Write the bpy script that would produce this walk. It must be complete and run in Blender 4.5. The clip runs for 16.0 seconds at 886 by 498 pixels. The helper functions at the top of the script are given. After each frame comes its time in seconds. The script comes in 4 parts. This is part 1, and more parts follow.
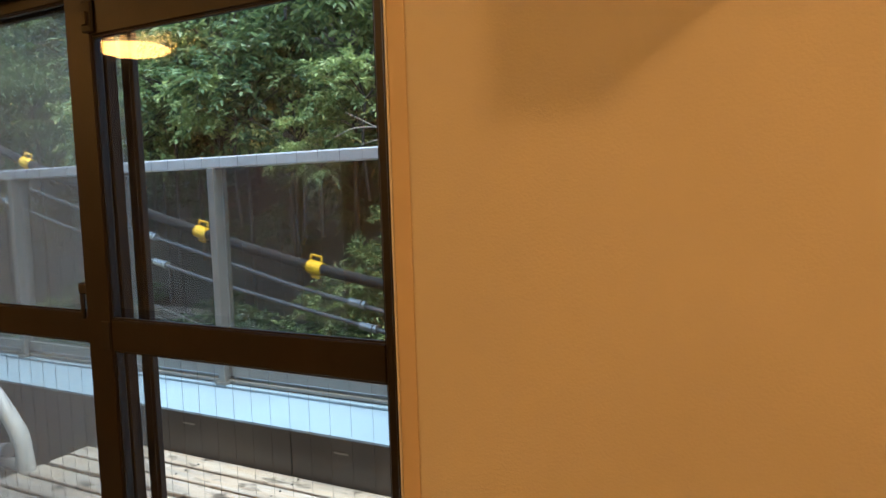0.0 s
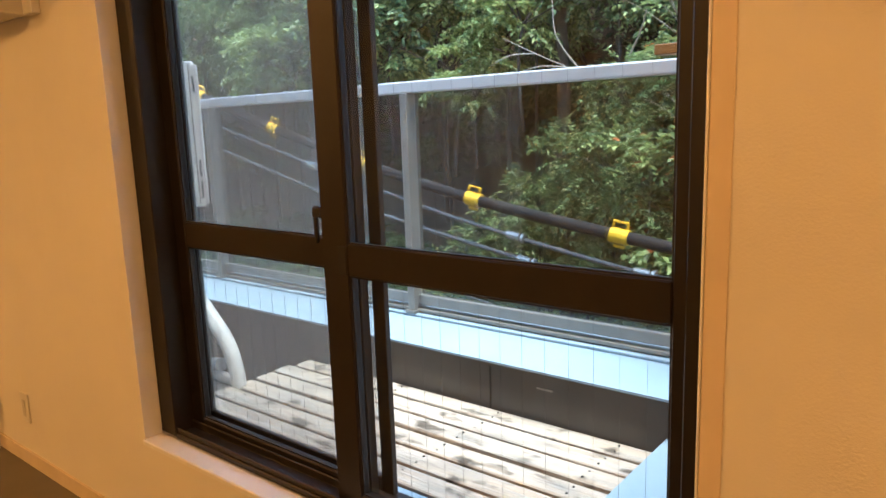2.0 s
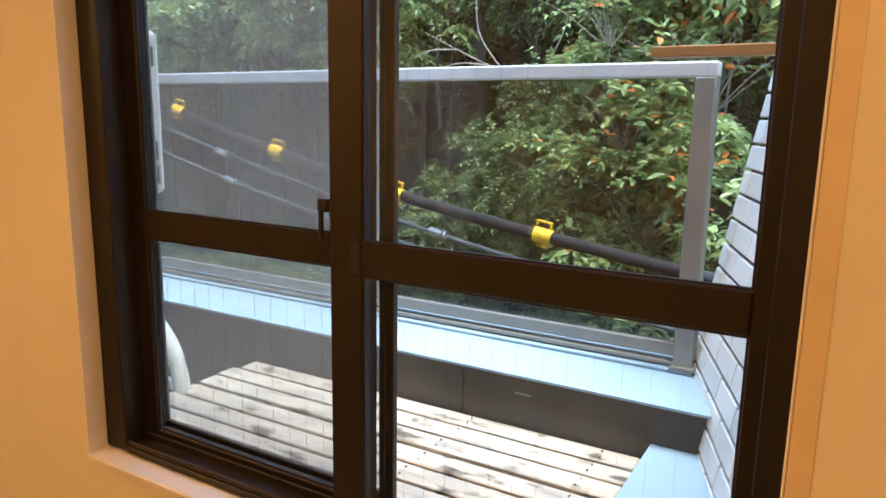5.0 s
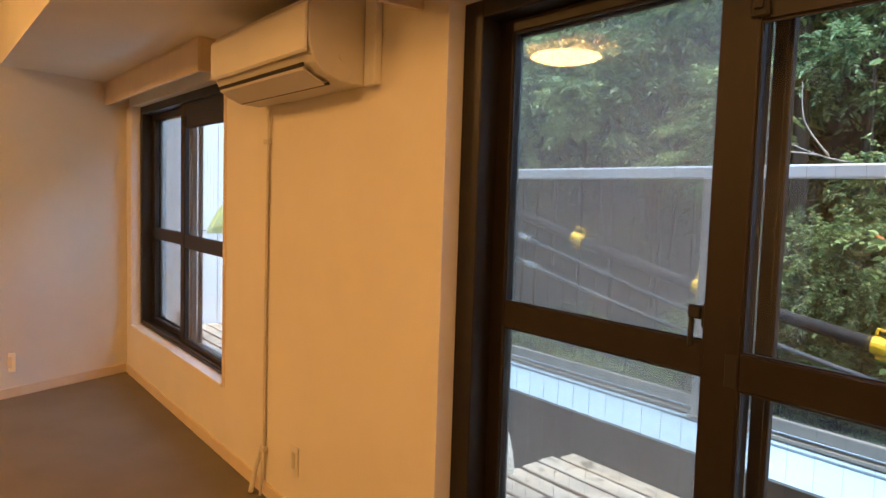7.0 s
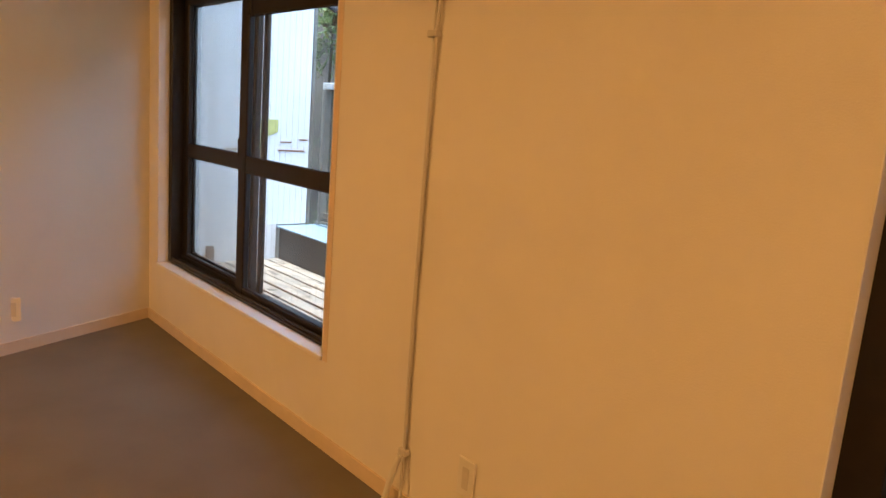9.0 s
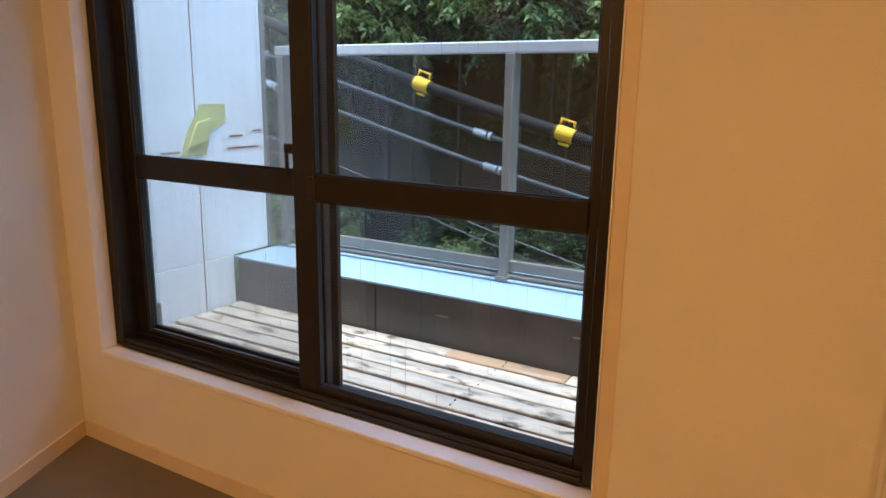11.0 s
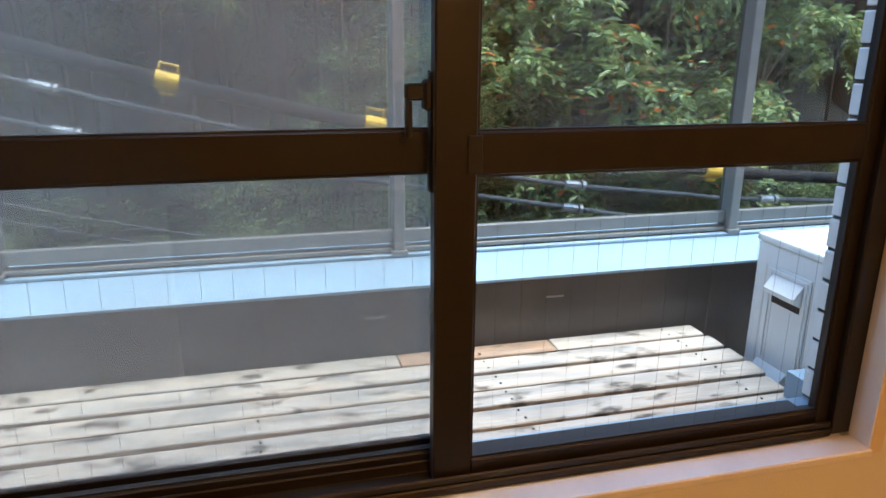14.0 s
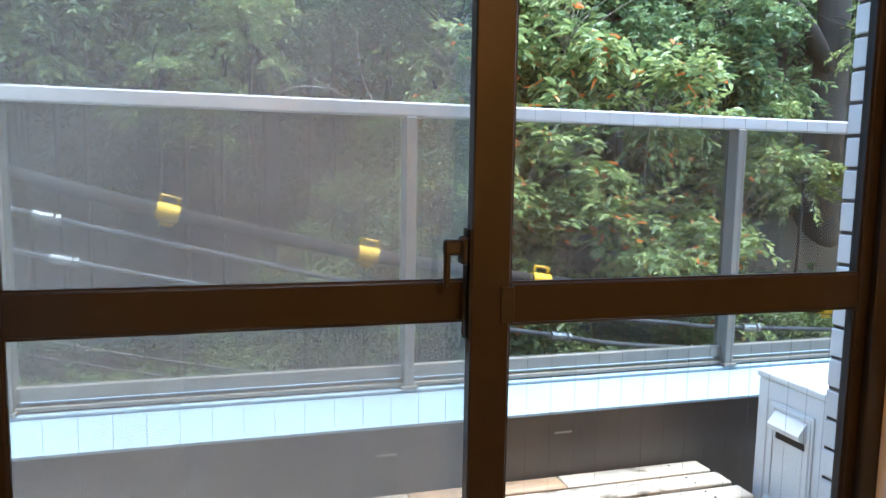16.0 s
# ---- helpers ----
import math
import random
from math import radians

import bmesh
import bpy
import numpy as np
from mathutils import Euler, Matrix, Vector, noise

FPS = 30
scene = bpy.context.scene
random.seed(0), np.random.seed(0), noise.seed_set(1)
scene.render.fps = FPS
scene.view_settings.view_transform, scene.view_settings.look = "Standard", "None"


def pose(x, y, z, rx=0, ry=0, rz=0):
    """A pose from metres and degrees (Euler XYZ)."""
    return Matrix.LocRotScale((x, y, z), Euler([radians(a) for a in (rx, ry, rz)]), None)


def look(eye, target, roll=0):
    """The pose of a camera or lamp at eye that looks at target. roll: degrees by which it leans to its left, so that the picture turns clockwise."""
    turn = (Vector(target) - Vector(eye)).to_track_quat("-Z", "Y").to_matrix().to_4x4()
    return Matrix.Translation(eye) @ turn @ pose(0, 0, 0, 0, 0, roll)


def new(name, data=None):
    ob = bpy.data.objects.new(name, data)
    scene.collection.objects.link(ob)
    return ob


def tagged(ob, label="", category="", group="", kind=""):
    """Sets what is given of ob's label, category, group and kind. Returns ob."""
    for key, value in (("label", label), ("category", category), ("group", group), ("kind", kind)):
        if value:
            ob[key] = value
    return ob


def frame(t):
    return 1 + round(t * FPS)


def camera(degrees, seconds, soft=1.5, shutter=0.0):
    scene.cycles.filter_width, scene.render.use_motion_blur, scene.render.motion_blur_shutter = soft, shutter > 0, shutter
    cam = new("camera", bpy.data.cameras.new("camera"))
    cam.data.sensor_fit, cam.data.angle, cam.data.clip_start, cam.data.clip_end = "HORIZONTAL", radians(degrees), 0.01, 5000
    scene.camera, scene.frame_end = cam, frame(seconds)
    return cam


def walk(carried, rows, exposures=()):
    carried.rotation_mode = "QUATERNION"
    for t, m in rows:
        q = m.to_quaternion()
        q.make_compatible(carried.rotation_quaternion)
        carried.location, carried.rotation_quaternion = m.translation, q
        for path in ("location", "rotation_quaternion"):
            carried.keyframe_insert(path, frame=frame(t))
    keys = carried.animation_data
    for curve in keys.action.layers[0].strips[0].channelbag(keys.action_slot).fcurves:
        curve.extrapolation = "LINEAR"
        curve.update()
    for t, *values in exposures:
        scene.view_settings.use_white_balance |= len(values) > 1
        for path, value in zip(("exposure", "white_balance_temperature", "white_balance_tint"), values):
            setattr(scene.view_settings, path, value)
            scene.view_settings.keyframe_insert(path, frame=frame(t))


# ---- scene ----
cam = camera(64.4, 16.0)
PATH = [
    (0, (2.061, -0.985, 1.323), (1.128, 0.776, 1.148), -1.8),
    (0.5, (2.009, -1.034, 1.363), (0.877, 0.611, 1.255), -1.5),
    (1, (1.958, -1.074, 1.34), (0.679, 0.452, 1.152), -0.6),
    (1.5, (1.888, -1.045, 1.313), (0.609, 0.454, 0.974), -1.6),
    (2, (1.783, -1.011, 1.303), (0.544, 0.519, 0.954), -2.0),
    (2.5, (1.69, -0.99, 1.298), (0.543, 0.607, 0.93), 0.6),
    (3, (1.587, -1.023, 1.299), (0.574, 0.66, 0.922), 0.8),
    (3.2, (1.566, -1.041, 1.31), (0.579, 0.668, 0.987), 0.9),
    (5.5, (1.47, -1.102, 1.296), (0.478, 0.594, 0.922), 1.2),
    (6, (1.437, -1.145, 1.317), (0.217, 0.418, 1.056), 1.0),
    (6.5, (1.389, -1.193, 1.336), (-0.082, 0.155, 1.191), 1.5),
    (7, (1.357, -1.218, 1.334), (-0.234, -0.015, 1.184), 1.8),
    (7.5, (1.243, -1.207, 1.317), (-0.389, -0.07, 1.109), 2.3),
    (8, (0.954, -1.176, 1.313), (-0.724, -0.108, 1.103), 2.9),
    (8.5, (0.587, -1.293, 1.29), (-1.013, -0.126, 1.013), 3.6),
    (10.8, (-1.437, -1.458, 1.306), (-2.478, 0.188, 0.85), 1.8),
    (11, (-1.612, -1.425, 1.294), (-2.598, 0.257, 0.848), 0.9),
    (11.5, (-2.051, -1.353, 1.282), (-2.781, 0.44, 0.778), 1.8),
    (12, (-2.401, -1.297, 1.28), (-2.873, 0.576, 0.762), 0.5),
    (12.5, (-2.71, -1.216, 1.29), (-2.888, 0.701, 0.747), 0.9),
    (13, (-2.95, -1.198, 1.296), (-2.819, 0.712, 0.719), 0.1),
    (13.5, (-3.146, -1.104, 1.254), (-2.823, 0.759, 0.6), 0.1),
    (14, (-3.272, -1.061, 1.197), (-2.786, 0.795, 0.634), 0.5),
    (14.5, (-3.351, -1.08, 1.211), (-2.794, 0.803, 0.83), 2.0),
    (15, (-3.375, -1.092, 1.237), (-2.807, 0.811, 1.008), 2.1),
    (15.5, (-3.39, -1.099, 1.256), (-2.85, 0.819, 1.078), 1.0),
    (16, (-3.388, -1.105, 1.255), (-2.832, 0.803, 1.035), 1.0),
]
walk(cam, [(t, look(eye, target, roll)) for t, eye, target, roll in PATH], [(0, 2.25, 5900, 4), (0.8, 2.55, 5900, 5), (1.5, 2.8, 5900, 6), (3, 2.85, 5900, 8), (5.5, 2.95, 5900, 8), (7, 2.9, 5900, 8), (8.5, 2.75, 5900, 8), (12, 2.5, 5450, 8), (14, 2.6, 5600, 8), (15, 2.9, 5700, 8), (16, 3.05, 5800, 8)])

# ---- world, sun, lamps ----
world = bpy.data.worlds.new("sky")
world.use_nodes = True
scene.world = world
wn = world.node_tree.nodes
sky = wn.new("ShaderNodeTexSky")
sky.sky_type, sky.sun_disc = "NISHITA", False
sky.sun_elevation, sky.sun_rotation = radians(76), radians(110)
world.node_tree.links.new(sky.outputs[0], wn["Background"].inputs[0])
wn["Background"].inputs[1].default_value = 0.15
sun = new("sun", bpy.data.lights.new("sun", "SUN"))
sun.data.energy, sun.data.angle, sun.data.color = 1.6, radians(25), (1.0, 0.97, 0.93)
sun.matrix_basis = look((2.2, -0.8, 10), (0, 0, 0))


def lamp_point(name, place, power, radius, color):
    ob = new(name, bpy.data.lights.new(name, "POINT"))
    ob.data.energy, ob.data.shadow_soft_size, ob.data.color = power, radius, color
    ob.location = place
    return ob


WARM = (1.0, 0.44, 0.12)
# added light, no lamp known here; draws the slanted shadow by the window
lamp_point("added_glow", (2.73, -1.08, 2.166), 4.2, 0.02, WARM)


# ---- materials ----
def mat(name, color, rough=0.6, metal=0.0, vary=0.1, scale=6.0, bump=0.0, bump_scale=60.0, stain=None, stain_amount=0.0, stain_scale=2.0, island=0.0, stretch=(1, 1, 1), spec=0.5):
    m = bpy.data.materials.new(name)
    m.use_nodes = True
    n, l = m.node_tree.nodes, m.node_tree.links
    b = n["Principled BSDF"]
    b.inputs["Roughness"].default_value, b.inputs["Metallic"].default_value = rough, metal
    b.inputs["Specular IOR Level"].default_value = spec
    tc = n.new("ShaderNodeTexCoord")
    mp = n.new("ShaderNodeMapping")
    mp.inputs["Scale"].default_value = stretch
    l.new(tc.outputs["Object"], mp.inputs[0])
    no = n.new("ShaderNodeTexNoise")
    no.inputs["Scale"].default_value, no.inputs["Detail"].default_value = scale, 6
    l.new(mp.outputs[0], no.inputs[0])
    mr = n.new("ShaderNodeMapRange")
    mr.inputs["From Min"].default_value, mr.inputs["From Max"].default_value = 0.3, 0.7
    mr.inputs["To Min"].default_value, mr.inputs["To Max"].default_value = 1 - vary, 1 + vary
    l.new(no.outputs[0], mr.inputs[0])
    mul = n.new("ShaderNodeVectorMath")
    mul.operation = "SCALE"
    mul.inputs[0].default_value = color
    l.new(mr.outputs[0], mul.inputs["Scale"])
    out = mul.outputs[0]
    if island:
        oi = n.new("ShaderNodeObjectInfo")
        mr2 = n.new("ShaderNodeMapRange")
        mr2.inputs["To Min"].default_value, mr2.inputs["To Max"].default_value = 1 - island, 1 + island
        l.new(oi.outputs["Random"], mr2.inputs[0])
        mul2 = n.new("ShaderNodeVectorMath")
        mul2.operation = "SCALE"
        l.new(out, mul2.inputs[0])
        l.new(mr2.outputs[0], mul2.inputs["Scale"])
        out = mul2.outputs[0]
    if stain:
        ns = n.new("ShaderNodeTexNoise")
        ns.inputs["Scale"].default_value, ns.inputs["Detail"].default_value, ns.inputs["Roughness"].default_value = stain_scale, 9, 0.7
        l.new(mp.outputs[0], ns.inputs[0])
        ms = n.new("ShaderNodeMapRange")
        ms.inputs["From Min"].default_value, ms.inputs["From Max"].default_value = 0.5, 0.72
        ms.inputs["To Max"].default_value = stain_amount
        l.new(ns.outputs[0], ms.inputs[0])
        mx = n.new("ShaderNodeMix")
        mx.data_type = "RGBA"
        l.new(ms.outputs[0], mx.inputs["Factor"])
        l.new(out, mx.inputs["A"])
        mx.inputs["B"].default_value = (*stain, 1)
        out = mx.outputs["Result"]
    l.new(out, b.inputs["Base Color"])
    if bump:
        nb = n.new("ShaderNodeTexNoise")
        nb.inputs["Scale"].default_value, nb.inputs["Detail"].default_value = bump_scale, 5
        l.new(mp.outputs[0], nb.inputs[0])
        bp = n.new("ShaderNodeBump")
        bp.inputs["Strength"].default_value, bp.inputs["Distance"].default_value = bump, 0.01
        l.new(nb.outputs[0], bp.inputs["Height"])
        l.new(bp.outputs[0], b.inputs["Normal"])
    return m


def glass_mat(name, tint, haze=0.0, haze_color=(0.5, 0.5, 0.48), gloss=1.0):
    m = bpy.data.materials.new(name)
    m.use_nodes = True
    n, l = m.node_tree.nodes, m.node_tree.links
    n.remove(n["Principled BSDF"])
    tr, gl, fr, mx = n.new("ShaderNodeBsdfTransparent"), n.new("ShaderNodeBsdfGlossy"), n.new("ShaderNodeLayerWeight"), n.new("ShaderNodeMixShader")
    tr.inputs[0].default_value = (*tint, 1)
    gl.inputs["Roughness"].default_value = 0.01
    gl.inputs[0].default_value = (gloss, gloss, gloss, 1)
    fr.inputs[0].default_value = 0.5
    pw, ma = n.new("ShaderNodeMath"), n.new("ShaderNodeMath")
    pw.operation, ma.operation = "POWER", "MULTIPLY_ADD"
    pw.inputs[1].default_value = 5.0
    ma.inputs[1].default_value, ma.inputs[2].default_value = 0.9, 0.026
    l.new(fr.outputs["Facing"], pw.inputs[0])
    l.new(pw.outputs[0], ma.inputs[0])
    l.new(ma.outputs[0], mx.inputs[0])
    l.new(tr.outputs[0], mx.inputs[1])
    l.new(gl.outputs[0], mx.inputs[2])
    out = mx
    if haze:
        df, m2, no, mr, tc = n.new("ShaderNodeBsdfTranslucent"), n.new("ShaderNodeMixShader"), n.new("ShaderNodeTexNoise"), n.new("ShaderNodeMapRange"), n.new("ShaderNodeTexCoord")
        df.inputs[0].default_value = (*haze_color, 1)
        no.inputs["Scale"].default_value, no.inputs["Detail"].default_value = 4, 6
        l.new(tc.outputs["Object"], no.inputs[0])
        mr.inputs["To Min"].default_value, mr.inputs["To Max"].default_value = haze * 0.6, haze * 1.4
        l.new(no.outputs[0], mr.inputs[0])
        l.new(mr.outputs[0], m2.inputs[0])
        l.new(mx.outputs[0], m2.inputs[1])
        # dust on the threads scatters light from both sides
        d2, both = n.new("ShaderNodeBsdfDiffuse"), n.new("ShaderNodeMixShader")
        d2.inputs[0].default_value = (*haze_color, 1)
        both.inputs[0].default_value = 0.3
        l.new(df.outputs[0], both.inputs[1])
        l.new(d2.outputs[0], both.inputs[2])
        l.new(both.outputs[0], m2.inputs[2])
        out = m2
    l.new(out.outputs[0], n["Material Output"].inputs[0])
    return m


def emit_mat(name, color, strength):
    m = bpy.data.materials.new(name)
    m.use_nodes = True
    b = m.node_tree.nodes["Principled BSDF"]
    b.inputs["Base Color"].default_value = (0.8, 0.8, 0.78, 1)
    b.inputs["Emission Color"].default_value, b.inputs["Emission Strength"].default_value = (*color, 1), strength
    return m


def leaf_mat(name, dark, light, odd=(0.5, 0.16, 0.03), odd_share=0.0):
    m = bpy.data.materials.new(name)
    m.use_nodes = True
    n, l = m.node_tree.nodes, m.node_tree.links
    b = n["Principled BSDF"]
    b.inputs["Roughness"].default_value = 0.42
    ge, cr = n.new("ShaderNodeNewGeometry"), n.new("ShaderNodeValToRGB")
    e = cr.color_ramp.elements
    e[0].color, e[1].color = (*dark, 1), (*light, 1)
    e[1].position = 1 - odd_share - 0.01
    if odd_share:
        x = e.new(1 - odd_share)
        x.color = (*odd, 1)
    l.new(ge.outputs["Random Per Island"], cr.inputs[0])
    l.new(cr.outputs[0], b.inputs["Base Color"])
    tl, mx = n.new("ShaderNodeBsdfTranslucent"), n.new("ShaderNodeMixShader")
    l.new(cr.outputs[0], tl.inputs[0])
    mx.inputs[0].default_value = 0.35
    l.new(b.outputs[0], mx.inputs[1])
    l.new(tl.outputs[0], mx.inputs[2])
    l.new(mx.outputs[0], n["Material Output"].inputs[0])
    return m


def wood_mat(name, base, grey, dark):
    """Weathered deck plank: grain along x, knots, grey and dark blotches."""
    m = bpy.data.materials.new(name)
    m.use_nodes = True
    n, l = m.node_tree.nodes, m.node_tree.links
    b = n["Principled BSDF"]
    b.inputs["Roughness"].default_value = 0.75
    tc, oi = n.new("ShaderNodeTexCoord"), n.new("ShaderNodeObjectInfo")
    off = n.new("ShaderNodeVectorMath")
    off.operation = "MULTIPLY_ADD"
    off.inputs[1].default_value = (1, 1, 1)
    sc = n.new("ShaderNodeVectorMath")
    sc.operation = "SCALE"
    sc.inputs[0].default_value = (31.0, 17.0, 9.0)
    l.new(oi.outputs["Random"], sc.inputs["Scale"])
    l.new(tc.outputs["Object"], off.inputs[0])
    l.new(sc.outputs[0], off.inputs[2])

    def noise_of(stretch, scale, lo, hi, detail=8):
        mp, no, mr = n.new("ShaderNodeMapping"), n.new("ShaderNodeTexNoise"), n.new("ShaderNodeMapRange")
        mp.inputs["Scale"].default_value = stretch
        no.inputs["Scale"].default_value, no.inputs["Detail"].default_value = scale, detail
        mr.inputs["From Min"].default_value, mr.inputs["From Max"].default_value = lo, hi
        l.new(off.outputs[0], mp.inputs[0])
        l.new(mp.outputs[0], no.inputs[0])
        l.new(no.outputs[0], mr.inputs[0])
        return mr.outputs[0]

    def mixed(fac, a, bcol):
        mx = n.new("ShaderNodeMix")
        mx.data_type = "RGBA"
        l.new(fac, mx.inputs["Factor"])
        if isinstance(a, tuple):
            mx.inputs["A"].default_value = (*a, 1)
        else:
            l.new(a, mx.inputs["A"])
        mx.inputs["B"].default_value = (*bcol, 1)
        return mx.outputs["Result"]

    grain = noise_of((1.2, 26, 26), 5, 0.35, 0.7)
    c = mixed(grain, base, grey)
    c = mixed(noise_of((1, 4, 4), 3.5, 0.45, 0.75), c, tuple(0.45 * g for g in grey))
    c = mixed(noise_of((1.0, 2.0, 2.0), 9, 0.57, 0.68, 6), c, dark)
    l.new(c, b.inputs["Base Color"])
    bp = n.new("ShaderNodeBump")
    bp.inputs["Strength"].default_value, bp.inputs["Distance"].default_value = 0.5, 0.004
    l.new(grain, bp.inputs["Height"])
    l.new(bp.outputs[0], b.inputs["Normal"])
    return m


M_WALL = mat("wall_paper", (0.78, 0.74, 0.66), 0.85, vary=0.03, scale=2, bump=0.12, bump_scale=220, stain=(0.66, 0.6, 0.5), stain_amount=0.25, stain_scale=1.2)
M_CEIL = mat("ceiling_paper", (0.76, 0.73, 0.66), 0.9, vary=0.03, scale=3, bump=0.1, bump_scale=200)
M_TRIM = mat("cream_trim", (0.72, 0.6, 0.44), 0.5, vary=0.05, scale=8)
M_SILL = mat("white_sill", (0.82, 0.8, 0.76), 0.35, vary=0.03, scale=10, stain=(0.6, 0.56, 0.5), stain_amount=0.4, stain_scale=5)
M_FLOOR = mat("floor_sheet", (0.16, 0.14, 0.105), 0.6, spec=0.25, vary=0.12, scale=3, bump=0.08, bump_scale=90, stain=(0.15, 0.14, 0.12), stain_amount=0.6, stain_scale=1.5)
M_ALU = mat("bronze_aluminium", (0.0125, 0.008, 0.0052), 0.45, 0.1, vary=0.15, scale=20, bump=0.03, bump_scale=150, stain=(0.03, 0.022, 0.016), stain_amount=0.35, stain_scale=9)
M_BLACK = mat("black_rubber", (0.015, 0.014, 0.014), 0.6, vary=0.1)
M_GLASS = glass_mat("window_glass", (0.93, 0.95, 0.93))
M_NET = glass_mat("dusty_net", (0.87, 0.87, 0.86), 0.125, (0.92, 0.86, 0.74), 0.0)
M_WIRE = mat("steel_wire", (0.05, 0.05, 0.05), 0.7)
M_SMOKE = glass_mat("smoked_panel", (0.74, 0.74, 0.71))
M_RAIL = mat("grey_aluminium", (0.24, 0.235, 0.22), 0.4, 0.5, vary=0.08, scale=14, stain=(0.2, 0.19, 0.17), stain_amount=0.5, stain_scale=6)
M_RAILTOP = mat("pale_aluminium", (0.6, 0.6, 0.6), 0.4, 0.4, vary=0.06, scale=12)
M_CONC = mat("grey_paint_concrete", (0.075, 0.074, 0.07), 0.8, vary=0.15, scale=5, bump=0.25, bump_scale=40, stain=(0.12, 0.115, 0.105), stain_amount=0.45, stain_scale=2.5)
M_CAP = mat("pale_blue_coating", (0.235, 0.325, 0.4), 0.55, vary=0.06, scale=6, bump=0.1, bump_scale=50, stain=(0.19, 0.24, 0.28), stain_amount=0.6, stain_scale=3)
# slab colour lowered so the gaps between planks look deep in shade
M_SLAB = mat("shade_dark_slab", (0.035, 0.035, 0.034), 0.7, vary=0.2, scale=6, bump=0.2, bump_scale=50)
M_PANEL = mat("white_partition_board", (0.72, 0.76, 0.82), 0.5, vary=0.03, scale=4, stain=(0.55, 0.6, 0.66), stain_amount=0.35, stain_scale=2.0, stretch=(1, 3, 0.7))
M_TAPE = mat("yellowed_tape", (0.5, 0.52, 0.2), 0.4, vary=0.2, scale=30, stain=(0.2, 0.2, 0.1), stain_amount=0.6, stain_scale=20)
M_RUST = mat("rust", (0.2, 0.08, 0.03), 0.9, vary=0.3, scale=30)
M_BRICK = mat("white_glazed_tile", (0.74, 0.73, 0.69), 0.4, vary=0.05, scale=9, bump=0.15, bump_scale=40, stain=(0.56, 0.54, 0.49), stain_amount=0.5, stain_scale=4, island=0.08)
M_JOINT = mat("dark_mortar", (0.075, 0.07, 0.065), 0.9, vary=0.2, scale=20, bump=0.3)
M_WOOD = wood_mat("weathered_plank", (0.42, 0.33, 0.24), (0.41, 0.39, 0.355), (0.07, 0.055, 0.04))
M_WOODB = wood_mat("bare_brown_plank", (0.3, 0.17, 0.09), (0.33, 0.25, 0.18), (0.07, 0.05, 0.035))
M_WHITE = mat("white_plastic", (0.76, 0.74, 0.68), 0.35, vary=0.03, scale=4)
M_WHITEG = mat("grey_white_plastic", (0.62, 0.59, 0.53), 0.45, vary=0.03)
M_UNIT = mat("ivory_steel", (0.78, 0.78, 0.74), 0.4, vary=0.04, scale=5, stain=(0.45, 0.43, 0.38), stain_amount=0.4, stain_scale=5)
M_HOSE = mat("white_pipe_wrap", (0.62, 0.62, 0.58), 0.55, vary=0.06, scale=20, bump=0.2, bump_scale=60)
M_CABLE = mat("black_cable", (0.022, 0.022, 0.024), 0.8, spec=0.2, vary=0.2, scale=10, bump=0.1)
M_CABLE2 = mat("grey_cable", (0.13, 0.13, 0.135), 0.5, vary=0.2, scale=10)
M_YEL = mat("yellow_plastic", (0.92, 0.52, 0.02), 0.4, vary=0.08, scale=10)
M_STEEL = mat("galvanised_steel", (0.5, 0.5, 0.5), 0.35, 0.7)
M_BARK = mat("bark", (0.05, 0.04, 0.031), 0.9, vary=0.35, scale=9, bump=0.6, bump_scale=25, stretch=(3, 3, 0.7))
M_TWIG = mat("pale_twig", (0.22, 0.18, 0.14), 0.85, vary=0.2, scale=9)
M_SOIL = mat("forest_soil", (0.045, 0.036, 0.026), 0.95, vary=0.4, scale=1.2, bump=0.6, bump_scale=8, stain=(0.03, 0.045, 0.018), stain_amount=0.8, stain_scale=0.9)
M_LEAF = leaf_mat("green_leaf", (0.055, 0.1, 0.042), (0.34, 0.42, 0.17))
M_LEAFD = leaf_mat("dark_green_leaf", (0.035, 0.07, 0.034), (0.22, 0.31, 0.14))
M_LEAFO = leaf_mat("turning_leaf", (0.09, 0.15, 0.055), (0.42, 0.5, 0.2), (0.75, 0.22, 0.06), 0.035)
M_LEAFY = leaf_mat("pale_leaf", (0.12, 0.19, 0.065), (0.46, 0.52, 0.21))
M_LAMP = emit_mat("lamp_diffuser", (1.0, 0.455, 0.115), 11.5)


# ---- mesh helpers ----
def add_box(bm, x0, x1, y0, y1, z0, z1):
    v = [bm.verts.new((x, y, z)) for z in (z0, z1) for x, y in ((x0, y0), (x1, y0), (x1, y1), (x0, y1))]
    for f in ((3, 2, 1, 0), (4, 5, 6, 7), (0, 1, 5, 4), (1, 2, 6, 5), (2, 3, 7, 6), (3, 0, 4, 7)):
        bm.faces.new([v[i] for i in f])
    return bm


def box(x0, x1, y0, y1, z0, z1, bevel=0.0, segments=2):
    bm = add_box(bmesh.new(), x0, x1, y0, y1, z0, z1)
    if bevel:
        bmesh.ops.bevel(bm, geom=bm.edges[:], offset=bevel, segments=segments, affect="EDGES", profile=0.5)
    return bm


def boxes(*spans):
    bm = bmesh.new()
    for s in spans:
        add_box(bm, *s)
    return bm


